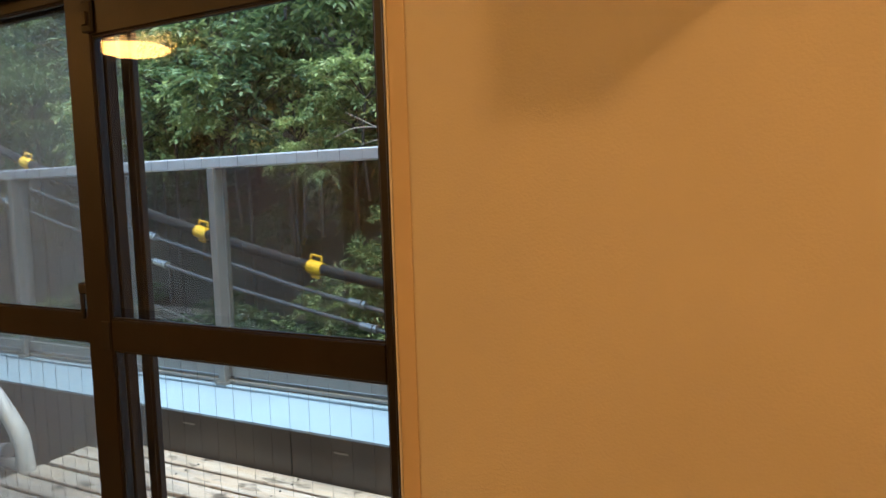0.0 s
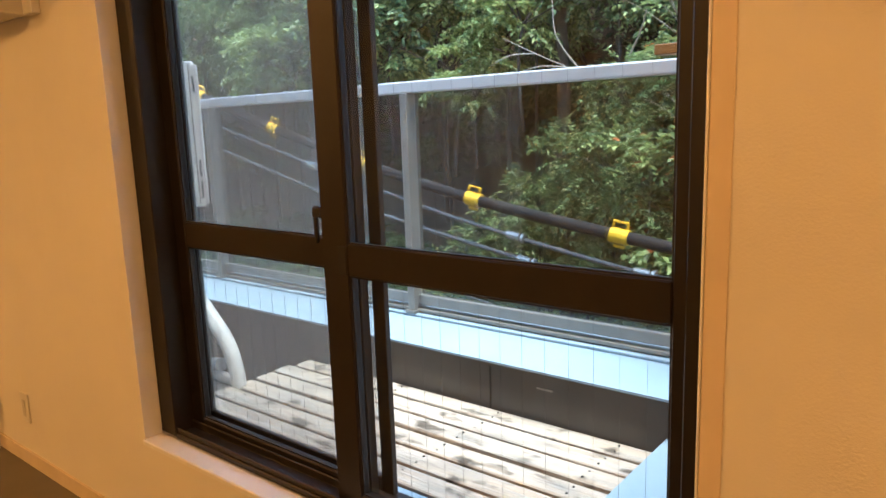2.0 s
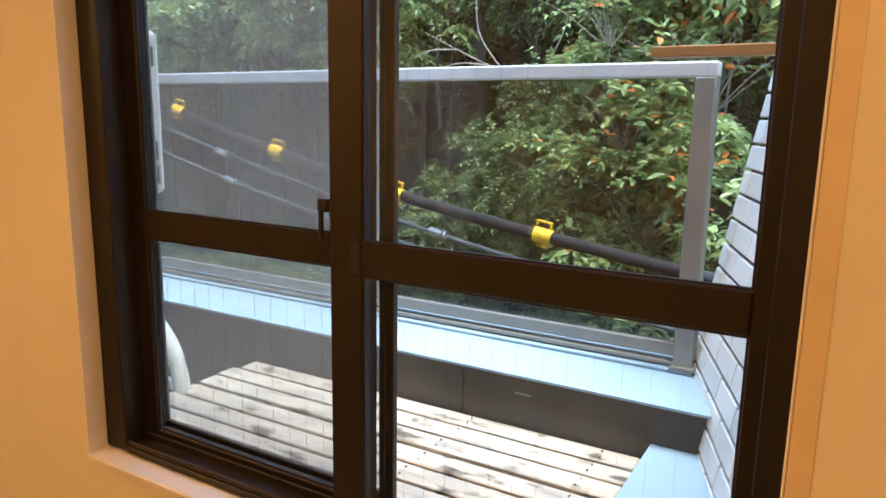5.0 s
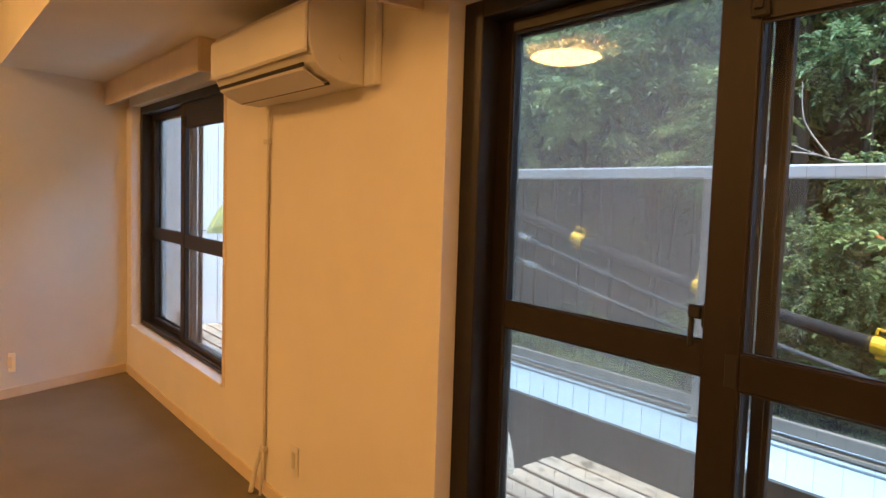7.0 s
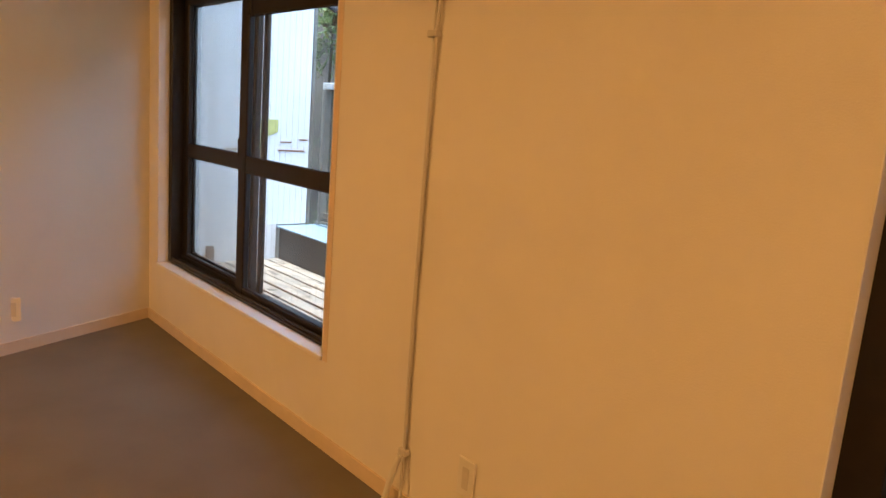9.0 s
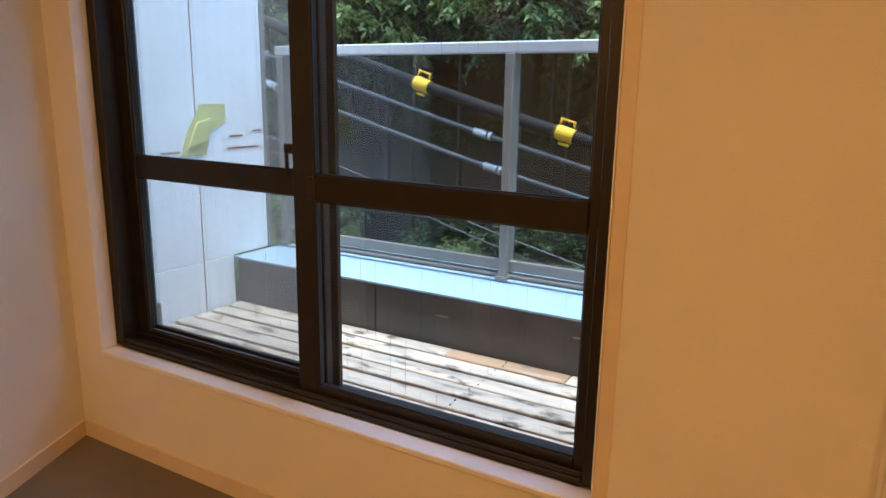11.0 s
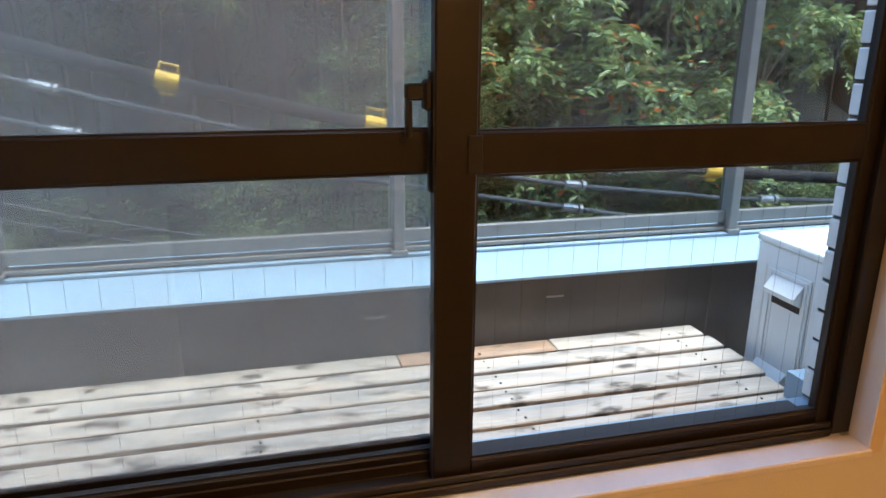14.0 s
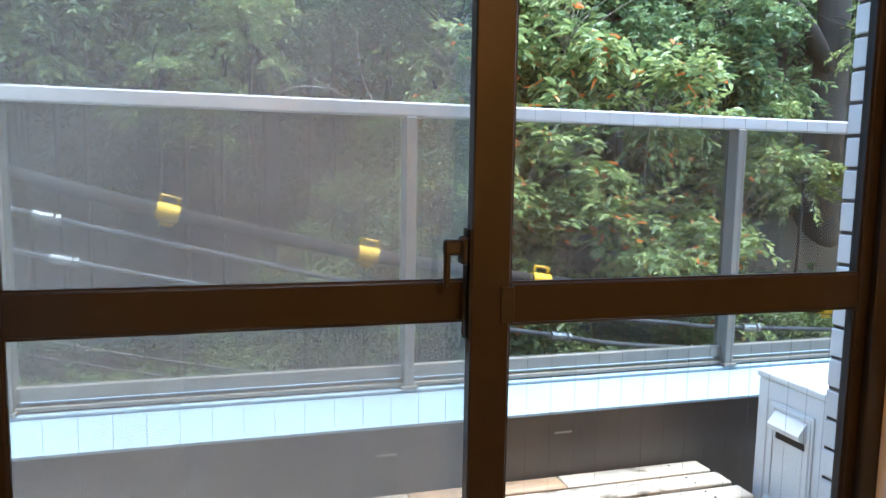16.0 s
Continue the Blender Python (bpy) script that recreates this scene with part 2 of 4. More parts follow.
def prism(points, z0, z1):
    """An upright prism over a polygon of the plan."""
    bm = bmesh.new()
    lo, hi = [bm.verts.new((x, y, z0)) for x, y in points], [bm.verts.new((x, y, z1)) for x, y in points]
    bm.faces.new(lo[::-1]), bm.faces.new(hi)
    for i in range(len(points)):
        j = (i + 1) % len(points)
        bm.faces.new((lo[i], lo[j], hi[j], hi[i]))
    bmesh.ops.recalc_face_normals(bm, faces=bm.faces[:])
    return bm


def profile_x(points, x0, x1, bevel=0.0):
    """A bar along x with the (y, z) profile given."""
    bm = bmesh.new()
    lo, hi = [bm.verts.new((x0, y, z)) for y, z in points], [bm.verts.new((x1, y, z)) for y, z in points]
    bm.faces.new(lo), bm.faces.new(hi[::-1])
    for i in range(len(points)):
        j = (i + 1) % len(points)
        bm.faces.new((lo[j], lo[i], hi[i], hi[j]))
    bmesh.ops.recalc_face_normals(bm, faces=bm.faces[:])
    if bevel:
        bmesh.ops.bevel(bm, geom=bm.edges[:], offset=bevel, segments=2, affect="EDGES", profile=0.5)
    return bm


def cyl(p, q, r0, r1=None, n=14, caps=True):
    bm = bmesh.new()
    p, q = Vector(p), Vector(q)
    bmesh.ops.create_cone(bm, cap_ends=caps, segments=n, radius1=r0, radius2=r0 if r1 is None else r1, depth=(q - p).length)
    bmesh.ops.transform(bm, verts=bm.verts[:], matrix=Matrix.Translation((p + q) / 2) @ (q - p).to_track_quat("Z", "Y").to_matrix().to_4x4())
    return bm


def tube(points, radius, n=10, smooth=6):
    """A bent tube along a smooth line through the points."""
    ps = [Vector(p) for p in points]
    line = []
    for i in range(len(ps) - 1):
        a, b, c, d = ps[max(i - 1, 0)], ps[i], ps[i + 1], ps[min(i + 2, len(ps) - 1)]
        for k in range(smooth):
            t = k / smooth
            line.append(0.5 * (2 * b + (c - a) * t + (2 * a - 5 * b + 4 * c - d) * t * t + (3 * b - a - 3 * c + d) * t ** 3))
    line.append(ps[-1])
    bm, rings = bmesh.new(), []
    for i, p in enumerate(line):
        way = (line[min(i + 1, len(line) - 1)] - line[max(i - 1, 0)]).normalized()
        u = way.orthogonal().normalized() if abs(way.z) > 0.95 else way.cross(Vector((0, 0, 1))).normalized()
        w = way.cross(u)
        r = radius[0] + (radius[1] - radius[0]) * i / (len(line) - 1) if isinstance(radius, tuple) else radius
        rings.append([bm.verts.new(p + r * (math.cos(a) * u + math.sin(a) * w)) for a in [2 * math.pi * k / n for k in range(n)]])
    for s, e in zip(rings, rings[1:]):
        for k in range(n):
            bm.faces.new((s[k], s[(k + 1) % n], e[(k + 1) % n], e[k]))
    bm.faces.new(rings[0][::-1]), bm.faces.new(rings[-1])
    bmesh.ops.recalc_face_normals(bm, faces=bm.faces[:])
    return bm


def merge(*bms):
    out = bmesh.new()
    for b in bms:
        me = bpy.data.meshes.new("tmp")
        b.to_mesh(me)
        out.from_mesh(me)
        b.free()
        bpy.data.meshes.remove(me)
    return out


def mesh_of(name, bm, material, smooth=False):
    me = bpy.data.meshes.new(name)
    bm.to_mesh(me)
    bm.free()
    me.materials.append(material)
    if smooth:
        me.shade_smooth()
    return me


def part(name, bm, material, parent=None, label="", smooth=False):
    ob = new(name, mesh_of(name, bm, material, smooth))
    ob.parent = parent
    return tagged(ob, label)


def structure(name, bm, material, label, category):
    return tagged(part(name, bm, material), label, category, kind="structure")


def thing(name, place, label, category, group=""):
    ob = new(name)
    ob.empty_display_size = 0.1
    ob.location = place
    return tagged(ob, label, category, group)


# ---- the room ----
SILL, HEAD = 0.372, 1.88
WIN = {1: (-0.258, 1.45), 2: (-3.845, -2.04)}
TOP, SOFFIT = 2.5, 2.035
(a1, b1), (a2, b2) = WIN[1], WIN[2]
OUT = 0.2
structure("wall_north", boxes((-4.25, a2, 0, OUT, -0.02, TOP), (b2, b2 + 0.096, 0, 0.118, -0.02, TOP), (b2 + 0.096, a1, 0, OUT, -0.02, TOP), (b1, 3.4, 0, OUT, -0.02, TOP),
                              (a2, b2, 0, OUT, -0.02, SILL - 0.02), (a1, b1, 0, OUT, -0.02, SILL - 0.02), (a2, b2, 0, OUT, HEAD, TOP), (a1, b1, 0, OUT, HEAD, TOP)),
          M_WALL, "cream papered wall with two dark sliding windows", "wall")
structure("wall_west", prism(((-4.0, 0), (-4.2, 0), (-3.78, -1.18), (-3.57, -1.0)), -0.02, TOP), M_WALL, "cream papered short wall beside the window", "wall")
structure("wall_recess", prism(((-3.57, -1.0), (-3.78, -1.18), (-6.2, -0.85), (-6.2, -0.65)), -0.02, TOP), M_WALL, "cream papered wall of a recess", "wall")
structure("wall_far_west", box(-6.4, -6.2, -4.6, -0.6, -0.02, TOP), M_WALL, "cream papered end wall", "wall")
structure("wall_south", box(-6.4, 3.6, -4.6, -4.4, -0.02, TOP), M_WALL, "cream papered back wall", "wall")
structure("wall_east", box(3.4, 3.6, -4.4, 0.2, -0.02, TOP), M_WALL, "cream papered side wall", "wall")
structure("floor", box(-6.4, 3.6, -4.6, 0.2, -0.12, 0.0), M_FLOOR, "dark grey-brown sheet floor with a soft sheen", "floor")
structure("ceiling", box(-6.4, 3.6, -4.6, 0.2, TOP, TOP + 0.1), M_CEIL, "cream papered ceiling", "ceiling")
structure("ceiling_soffit", box(-6.2, 1.05, -0.78, -0.001, SOFFIT, TOP - 0.002), M_CEIL, "lowered papered soffit along the windows", "ceiling")
# unseen short hanging wall, added to throw the slanted shade beside the window
structure("wall_shadow_caster", box(2.2, 2.28, -0.563, -0.001, 1.809, TOP - 0.002), M_WALL, "short cream wall added out of view to cast a shadow", "wall")


def skirting(name, p, q, side):
    p, q = Vector(p), Vector(q)
    w = (q - p).normalized()
    o = Vector((-w.y, w.x)) * side
    structure(name, prism([tuple(v) for v in (p, q, q + o * 0.009, p + o * 0.009)], 0.0, 0.06), M_TRIM, "light wooden skirting board", "baseboard")


skirting("baseboard_1", (-3.985, -0.001), (3.4, -0.001), -1)
skirting("baseboard_2", (-3.995, -0.012), (-3.567, -1.002), 1)
skirting("baseboard_3", (-3.562, -1.004), (-6.2, -0.853 + 0.2), 1)


# ---- windows ----
def window(n, leaf_split, TR0, net_over, f, fr, label):
    """A bronze sliding window: fixed frame, a nearer right leaf, a farther left leaf and a net behind it."""
    x0, x1 = WIN[n]
    w = thing("window_%d" % n, ((x0 + x1) / 2, 0.1, SILL), label, "window")
    w["kind"] = "structure"
    ox, oy, oz = w.location
    P = lambda name, spans, m, parent, label="", bevel=0.003: part(name, shift(spans, bevel), m, parent, label)

    def shift(spans, bevel):
        bms = [box(s[0] - ox, s[1] - ox, s[2] - oy, s[3] - oy, s[4] - oz, s[5] - oz, bevel, 1) for s in spans]
        return merge(*bms)

    P("window_frame", [(x0, x0 + f, 0.055, 0.195, SILL, HEAD), (x1 - fr, x1, 0.055, 0.116, SILL, HEAD), (x0 + f, x1 - fr, 0.055, 0.195, HEAD - 0.05, HEAD),
                       (x0 + f, x1 - fr, 0.055, 0.195, SILL - 0.005, SILL + 0.014), (x0 + f, x1 - fr, 0.112, 0.116, SILL + 0.014, SILL + 0.04), (x0 + f, x1 - fr, 0.06, 0.066, SILL + 0.014, SILL + 0.03)], M_ALU, w, "dark bronze aluminium frame")
    # reveal lining and sill board
    P("window_sill", [(x0, x1, -0.012, 0.054, SILL - 0.022, SILL - 0.004)], M_SILL, w, "white sill board")
    P("jamb_lining", [(x0, x0 + 0.004, -0.004, 0.054, SILL - 0.003, HEAD)], M_SILL, w, "white jamb lining", 0.001)
    P("jamb_lining", [(x1 - 0.004, x1, -0.004, 0.054, SILL - 0.003, HEAD)], M_SILL, w, "white jamb lining", 0.001)
    P("casing_strip", [(x1 + 0.001, x1 + 0.034, -0.003, -0.0005, SILL - 0.02, HEAD)], M_TRIM, w, "narrow cream casing strip", 0.001)
    TR1, lo, hi, s = TR0 + 0.074, SILL + 0.016, HEAD - 0.052, 0.056
    leaves = (("sash", leaf_split - 0.004, x1 - fr + 0.004, 0.075, 0.107), ("sash", x0 + f - 0.004, leaf_split + 0.066, 0.122, 0.152))
    for k, (name, l0, l1, ya, yb) in enumerate(leaves):
        st = (0.084 if n == 1 else 0.075) if k == 0 else s
        top = 0.143 if k == 0 else 0.036
        sr = 0.032 if k == 0 else s - 0.01
        sash = P(name, [(l0, l0 + st, ya, yb, lo, hi), (l1 - sr, l1, ya, yb, lo, hi), (l0 + st, l1 - sr, ya, yb, hi - top, hi),
                        (l0 + st, l1 - sr, ya, yb, lo, lo + 0.036), (l0 + st, l1 - sr, ya, yb, TR0, TR1)], M_ALU, w, "dark bronze sliding sash")
        yc = (ya + yb) / 2
        g0, g1 = l0 + st - 0.004, l1 - sr + 0.004
        for z0, z1 in ((lo + 0.032, TR0 + 0.004), (TR1 - 0.004, hi - top + 0.004)):
            pane = P("pane", [(g0, g1, yc - 0.002, yc + 0.002, z0, z1)], M_GLASS, sash, "clear wired glass pane", 0)
            pane.visible_shadow = False
            # black gasket round the pane and the fine upright wires set in it
            P("gasket", [(g0, g0 + 0.008, ya + 0.006, yc - 0.0025, z0, z1), (g1 - 0.008, g1, ya + 0.006, yc - 0.0025, z0, z1),
                         (g0 + 0.008, g1 - 0.008, ya + 0.006, yc - 0.0025, z0, z0 + 0.008), (g0 + 0.008, g1 - 0.008, ya + 0.006, yc - 0.0025, z1 - 0.008, z1)], M_BLACK, sash, "", 0)
            nw = int((g1 - g0) / 0.05)
            r = 0.0002 if k else 0.00006
            for i in range(1, nw):
                xw = g0 + (g1 - g0) * i / nw
                P("wire", [(xw - r, xw + r, yc + 0.0026, yc + 0.0034, z0, z1)], M_WIRE, sash, "", 0)
    # crescent lock on the meeting stile
    lx = leaf_split + 0.012
    lock = P("crescent_lock", [(lx - 0.014, lx - 0.017 + 0.001, 0.08, 0.1215, TR0 - 0.03, TR1 + 0.1), (lx - 0.03, lx - 0.0165, 0.088, 0.118, TR1 + 0.035, TR1 + 0.085)], M_BLACK, w, "black crescent lock", 0.004)
    P("lock_lever", [(lx - 0.062, lx - 0.05, 0.09, 0.102, TR1 - 0.01, TR1 + 0.07), (lx - 0.0625, lx - 0.03, 0.088, 0.106, TR1 + 0.052, TR1 + 0.08)], M_BLACK, lock, "", 0.004)
    # latch at the head and the black keeper at the rail of the nearer sash
    latch = P("latch", [(leaf_split + 0.062, leaf_split + 0.1, 0.066, 0.0745, 1.69, 1.76)], M_BLACK, w, "black latch", 0.004)
    P("latch_button", [(leaf_split + 0.072, leaf_split + 0.09, 0.06, 0.0655, 1.705, 1.735)], M_ALU, latch, "", 0.002)
    P("keeper", [(leaf_split + 0.052, leaf_split + 0.079, 0.0705, 0.0745, TR0 + 0.002, TR1 - 0.004)], M_BLACK, w, "black end piece", 0.002)
    if n == 2:
        P("sticker", [(leaf_split + 0.007, leaf_split + 0.017, 0.1205, 0.1218, 1.18, 1.26)], M_WHITE, w, "small white sticker", 0)
    # insect net on the outer track
    n0, n1 = x0 + f, leaf_split + net_over
    net = P("net_frame", [(n0, n0 + 0.03, 0.166, 0.184, lo, hi), (n1 - 0.04, n1, 0.166, 0.184, lo, hi), (n0 + 0.03, n1 - 0.04, 0.166, 0.184, hi - 0.04, hi),
                          (n0 + 0.03, n1 - 0.04, 0.166, 0.184, lo, lo + 0.04)], M_ALU, w, "dark aluminium net frame", 0.002)
    gauze = P("net", [(n0 + 0.029, n1 - 0.039, 0.1745, 0.1755, lo + 0.039, hi - 0.039)], M_NET, net, "dusty grey insect net", 0)
    gauze.visible_shadow = False
    return w


window(1, 0.543, 0.968, 0.1, 0.083, 0.047, "dark bronze sliding window with wired glass, closed")
window(2, -2.986, 0.979, 0.078, 0.043, 0.048, "dark bronze sliding window with wired glass, closed")


def curtain_box(x0, x1):
    c = thing("curtain_box", ((x0 + x1) / 2, -0.07, HEAD), "cream painted curtain box above the window", "curtain box", "curtain boxes")
    ox, oy, oz = c.location
    part("front_board", box(x0 - ox, x1 - ox, -0.15 - oy, -0.132 - oy, 1.878 - oz, SOFFIT - 0.012 - oz, 0.002), M_TRIM, c)
    part("end_board", box(x0 - ox, x0 + 0.018 - ox, -0.1315 - oy, -0.002 - oy, 1.878 - oz, SOFFIT - 0.012 - oz, 0.002), M_TRIM, c)
    part("end_board", box(x1 - 0.018 - ox, x1 - ox, -0.1315 - oy, -0.002 - oy, 1.878 - oz, SOFFIT - 0.012 - oz, 0.002), M_TRIM, c)
    part("top_board", box(x0 - ox, x1 - ox, -0.15 - oy, -0.002 - oy, SOFFIT - 0.0115 - oz, SOFFIT - 0.001 - oz), M_TRIM, c)
    part("curtain_rail", box(x0 + 0.03 - ox, x1 - 0.03 - ox, -0.09 - oy, -0.07 - oy, SOFFIT - 0.03 - oz, SOFFIT - 0.0125 - oz, 0.002), M_WHITE, c, "white curtain rail")


curtain_box(-3.93, -1.98)
curtain_box(-0.4, 1.55)


# ---- things in the room ----
def air_conditioner():
    a = thing("air_conditioner", (-1.115, -0.001, 1.685), "ivory wall-mounted split air conditioner, switched off", "air conditioner")
    w = 0.435
    prof = [(-0.02, 0.0), (-0.11, 0.006), (-0.165, 0.026), (-0.2, 0.058), (-0.22, 0.1), (-0.227, 0.15), (-0.226, 0.22), (-0.214, 0.254), (-0.19, 0.274), (-0.15, 0.283), (-0.02, 0.285)]
    part("body", profile_x(prof, -w, w, 0.006), M_WHITEG, a, smooth=False)
    part("front_panel", profile_x([(-0.2275, 0.085), (-0.2275, 0.24), (-0.236, 0.228), (-0.236, 0.095)], -w + 0.004, w - 0.004, 0.002), M_WHITE, a, "ivory front panel")
    flap = part("louvre", profile_x([(-0.216, 0.046), (-0.14, 0.004), (-0.134, -0.002), (-0.212, 0.037)], -w + 0.06, w - 0.06, 0.001), M_WHITEG, a, "closed louvre")
    part("slot", profile_x([(-0.222, 0.058), (-0.217, 0.0475), (-0.2125, 0.0475), (-0.217, 0.06)], -w + 0.05, w - 0.05), M_BLACK, a)
    part("slot", profile_x([(-0.1335, 0.004), (-0.127, 0.0), (-0.12, -0.0005), (-0.127, 0.008)], -w + 0.05, w - 0.05), M_BLACK, a)
    part("mount_plate", box(-w + 0.03, w - 0.002, -0.019, 0.0, 0.005, 0.275, 0.003), M_WHITE, a)
    part("screw_cover", cyl((w - 0.004, -0.1, 0.085), (w + 0.003, -0.1, 0.085), 0.017, n=20), M_WHITEG, a, "round grey cap")
    part("latch", box(-w - 0.003, -w + 0.02, -0.234, -0.2, 0.205, 0.222, 0.003), M_WHITEG, a)
    part("wall_cover", box(w + 0.004, w + 0.07, -0.028, 0.0, 0.0, 0.29, 0.004), M_WHITE, a, "ivory cover plate beside the unit")


air_conditioner()


def cord():
    c = thing("drain_hose", (-1.49, 0, 0), "white hose and channel running down the wall to the floor", "hose")
    part("cord", tube([(0.02, -0.012, 1.67), (0.005, -0.012, 1.4), (0.0, -0.012, 1.0), (-0.004, -0.012, 0.6), (0.0, -0.012, 0.22)], 0.006, 8), M_WHITEG, c)
    part("cord_cover", box(-0.018, -0.004, -0.012, -0.0015, 0.2, 1.655, 0.003), M_WHITE, c, "slim cord channel")
    part("clip", box(-0.024, 0.018, -0.022, -0.0015, 1.53, 1.55, 0.003), M_WHITEG, c)
    part("clip", box(-0.022, 0.016, -0.022, -0.0015, 0.2, 0.222, 0.003), M_WHITEG, c)
    part("drain_end", tube([(-0.012, -0.02, 0.2), (-0.03, -0.035, 0.12), (-0.05, -0.05, 0.008)], 0.011, 10), M_WHITE, c, "loose white tail")
    part("drain_end", tube([(0.004, -0.02, 0.2), (0.012, -0.025, 0.1), (0.006, -0.03, 0.008)], 0.006, 8), M_WHITEG, c)


cord()


def outlet(place, turn):
    o = thing("wall_outlet", place, "white plastic wall outlet plate", "outlet", "outlets")
    o.rotation_euler = (0, 0, turn)
    part("plate", box(-0.035, 0.035, -0.008, 0, -0.06, 0.06, 0.003), M_WHITE, o)
    part("insert", box(-0.013, 0.013, -0.0105, -0.0082, -0.035, 0.035, 0.001), M_WHITEG, o)


outlet((-1.2, -0.0005, 0.25), 0)
outlet((-3.676, -0.752, 0.22), radians(66.7))


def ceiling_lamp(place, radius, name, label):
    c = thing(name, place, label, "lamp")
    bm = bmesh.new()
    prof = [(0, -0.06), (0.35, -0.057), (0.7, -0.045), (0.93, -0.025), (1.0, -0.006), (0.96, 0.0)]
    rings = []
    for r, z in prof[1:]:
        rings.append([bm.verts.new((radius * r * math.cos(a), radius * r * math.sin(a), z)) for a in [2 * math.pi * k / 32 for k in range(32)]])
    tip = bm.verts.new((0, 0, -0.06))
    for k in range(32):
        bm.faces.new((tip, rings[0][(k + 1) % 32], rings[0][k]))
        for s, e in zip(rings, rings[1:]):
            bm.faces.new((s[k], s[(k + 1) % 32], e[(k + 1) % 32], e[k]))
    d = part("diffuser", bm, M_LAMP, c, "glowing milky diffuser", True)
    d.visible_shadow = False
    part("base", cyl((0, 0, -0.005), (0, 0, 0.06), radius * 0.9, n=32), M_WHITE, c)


ceiling_lamp((-2.5, -2.55, TOP - 0.06), 0.27, "ceiling_lamp", "round white ceiling lamp, lit warm")

# second lamp is unseen, added to even out the light on the walls
ceiling_lamp((0.4, -1.9, TOP - 0.06), 0.19, "ceiling_lamp", "round white ceiling lamp added unseen behind the walker as fill, lit warm")
# made-up pendant, out of view, to carry the added point light
pend = thing("added_pendant", (2.73, -1.08, TOP), "added pendant, out of view, for the shadow light beside the window", "lamp")
part("cord", cyl((0, 0, -0.23), (0, 0, 0), 0.004, n=8), M_WHITE, pend)
part("socket", cyl((0, 0, -0.285), (0, 0, -0.225), 0.02, 0.014, n=16), M_WHITE, pend)

# ---- balcony ----
PX0, PX1, PY, CAP = -4.1, 1.235, 0.872, 0.503
structure("balcony_floor", box(-4.4, 1.6, OUT, 1.02, -0.1, 0.06), M_SLAB, "dark grey balcony slab, darkened for the shade between planks", "floor")
p = structure("parapet", prism(((PX0, PY + 0.022), (PX1, PY + 0.022), (1.1, 1.34), (PX0, 1.34)), -3.2, CAP - 0.009), M_CONC, "grey painted concrete parapet", "wall")
for sx in (-3.3, -1.2, 0.43):
    part("seam", box(sx, sx + 0.004, PY + 0.0185, PY + 0.0215, 0.1, CAP - 0.032), M_BLACK, p)
for sx, sz in ((-2.42, 0.42), (0.62, 0.43), (-3.0, 0.4), (-0.1, 0.44)):
    part("patch", box(sx, sx + 0.06, PY + 0.0185, PY + 0.0215, sz, sz + 0.006), M_RAIL, p)
structure("parapet_cap", prism(((PX0, PY - 0.006), (PX1 - 0.005, PY - 0.006), (1.095, 1.345), (PX0, 1.345)), CAP - 0.008, CAP), M_CAP, "pale blue coated parapet top", "parapet top")
structure("wall_below", box(-4.4, 3.4, 0.02, 1.02, -3.2, -0.13), M_CONC, "grey concrete outer wall below the balcony", "wall")
structure("sill_ledge", box(-4.1, 1.055, OUT + 0.001, 0.293, 0.0601, 0.325), M_CAP, "pale blue coated ledge under the windows", "ledge")
structure("end_kerb", prism(((1.06, 0.202), (1.4, 0.202), (1.24, 0.893), (1.06, 0.893)), 0.06, 0.37), M_CAP, "pale blue coated kerb at the balcony end", "kerb")
structure("pier_kerb", box(-1.94, -0.53, 0.301, 0.37, 0.06, 0.36), M_CAP, "pale blue coated kerb between the windows", "kerb")

rail = thing("railing", (-1.5, 1.205, CAP), "grey aluminium railing with smoked clear panels", "railing")
RX0, RX1 = -4.09, 1.112
ox, oy, oz = rail.location
part("top_rail", box(RX0 - ox, RX1 - ox, -0.032, 0.032, 1.432 - oz, 1.478 - oz, 0.006), M_RAILTOP, rail, "pale top rail")
part("bottom_rail", box(RX0 - ox, RX1 - ox, -0.016, 0.016, 0.548 - oz, 0.592 - oz, 0.004), M_RAIL, rail)
part("bottom_channel", box(RX0 - ox, RX1 - ox, -0.028, 0.028, 0.52 - oz, 0.534 - oz, 0.003), M_RAIL, rail)
part("cap_trim", box(RX0 - ox, RX1 - ox, -0.05, 0.06, 0.5035 - oz, 0.515 - oz, 0.003), M_CAP, rail)
posts = (-4.05, -2.84, -1.555, -0.16, 1.08)
for px in posts:
    pw = 0.018 if px < 1 else 0.03
    q = part("post", box(px - pw - ox, px + pw - ox, -0.045, -0.006 + 0.04, 0.002, 1.431 - oz, 0.004), M_RAIL, rail)
    part("foot", box(px - pw - 0.01 - ox, px + pw + 0.01 - ox, -0.055, 0.045, 0.0125, 0.025, 0.002), M_RAIL, q)
for u, v in zip(posts, posts[1:]):
    g = part("panel", box(u + 0.03 - ox, v - 0.03 - ox, -0.003, 0.003, 0.593 - oz, 1.431 - oz), M_SMOKE, rail, "smoked clear panel")
    g.visible_shadow = False
# the bar's colour has an orange reflection mixed into it
b = thing("wall_bracket", (1.13, 1.05, 1.494), "brown metal bar joining the railing to the tiled wall, tinted for an orange reflection", "bracket")
part("bar", box(-0.18, 0.16, -0.03, 0.03, -0.015, 0.015, 0.003), mat("brown_metal_reflection_tint", (0.35, 0.17, 0.06), 0.35, 0.4), b)

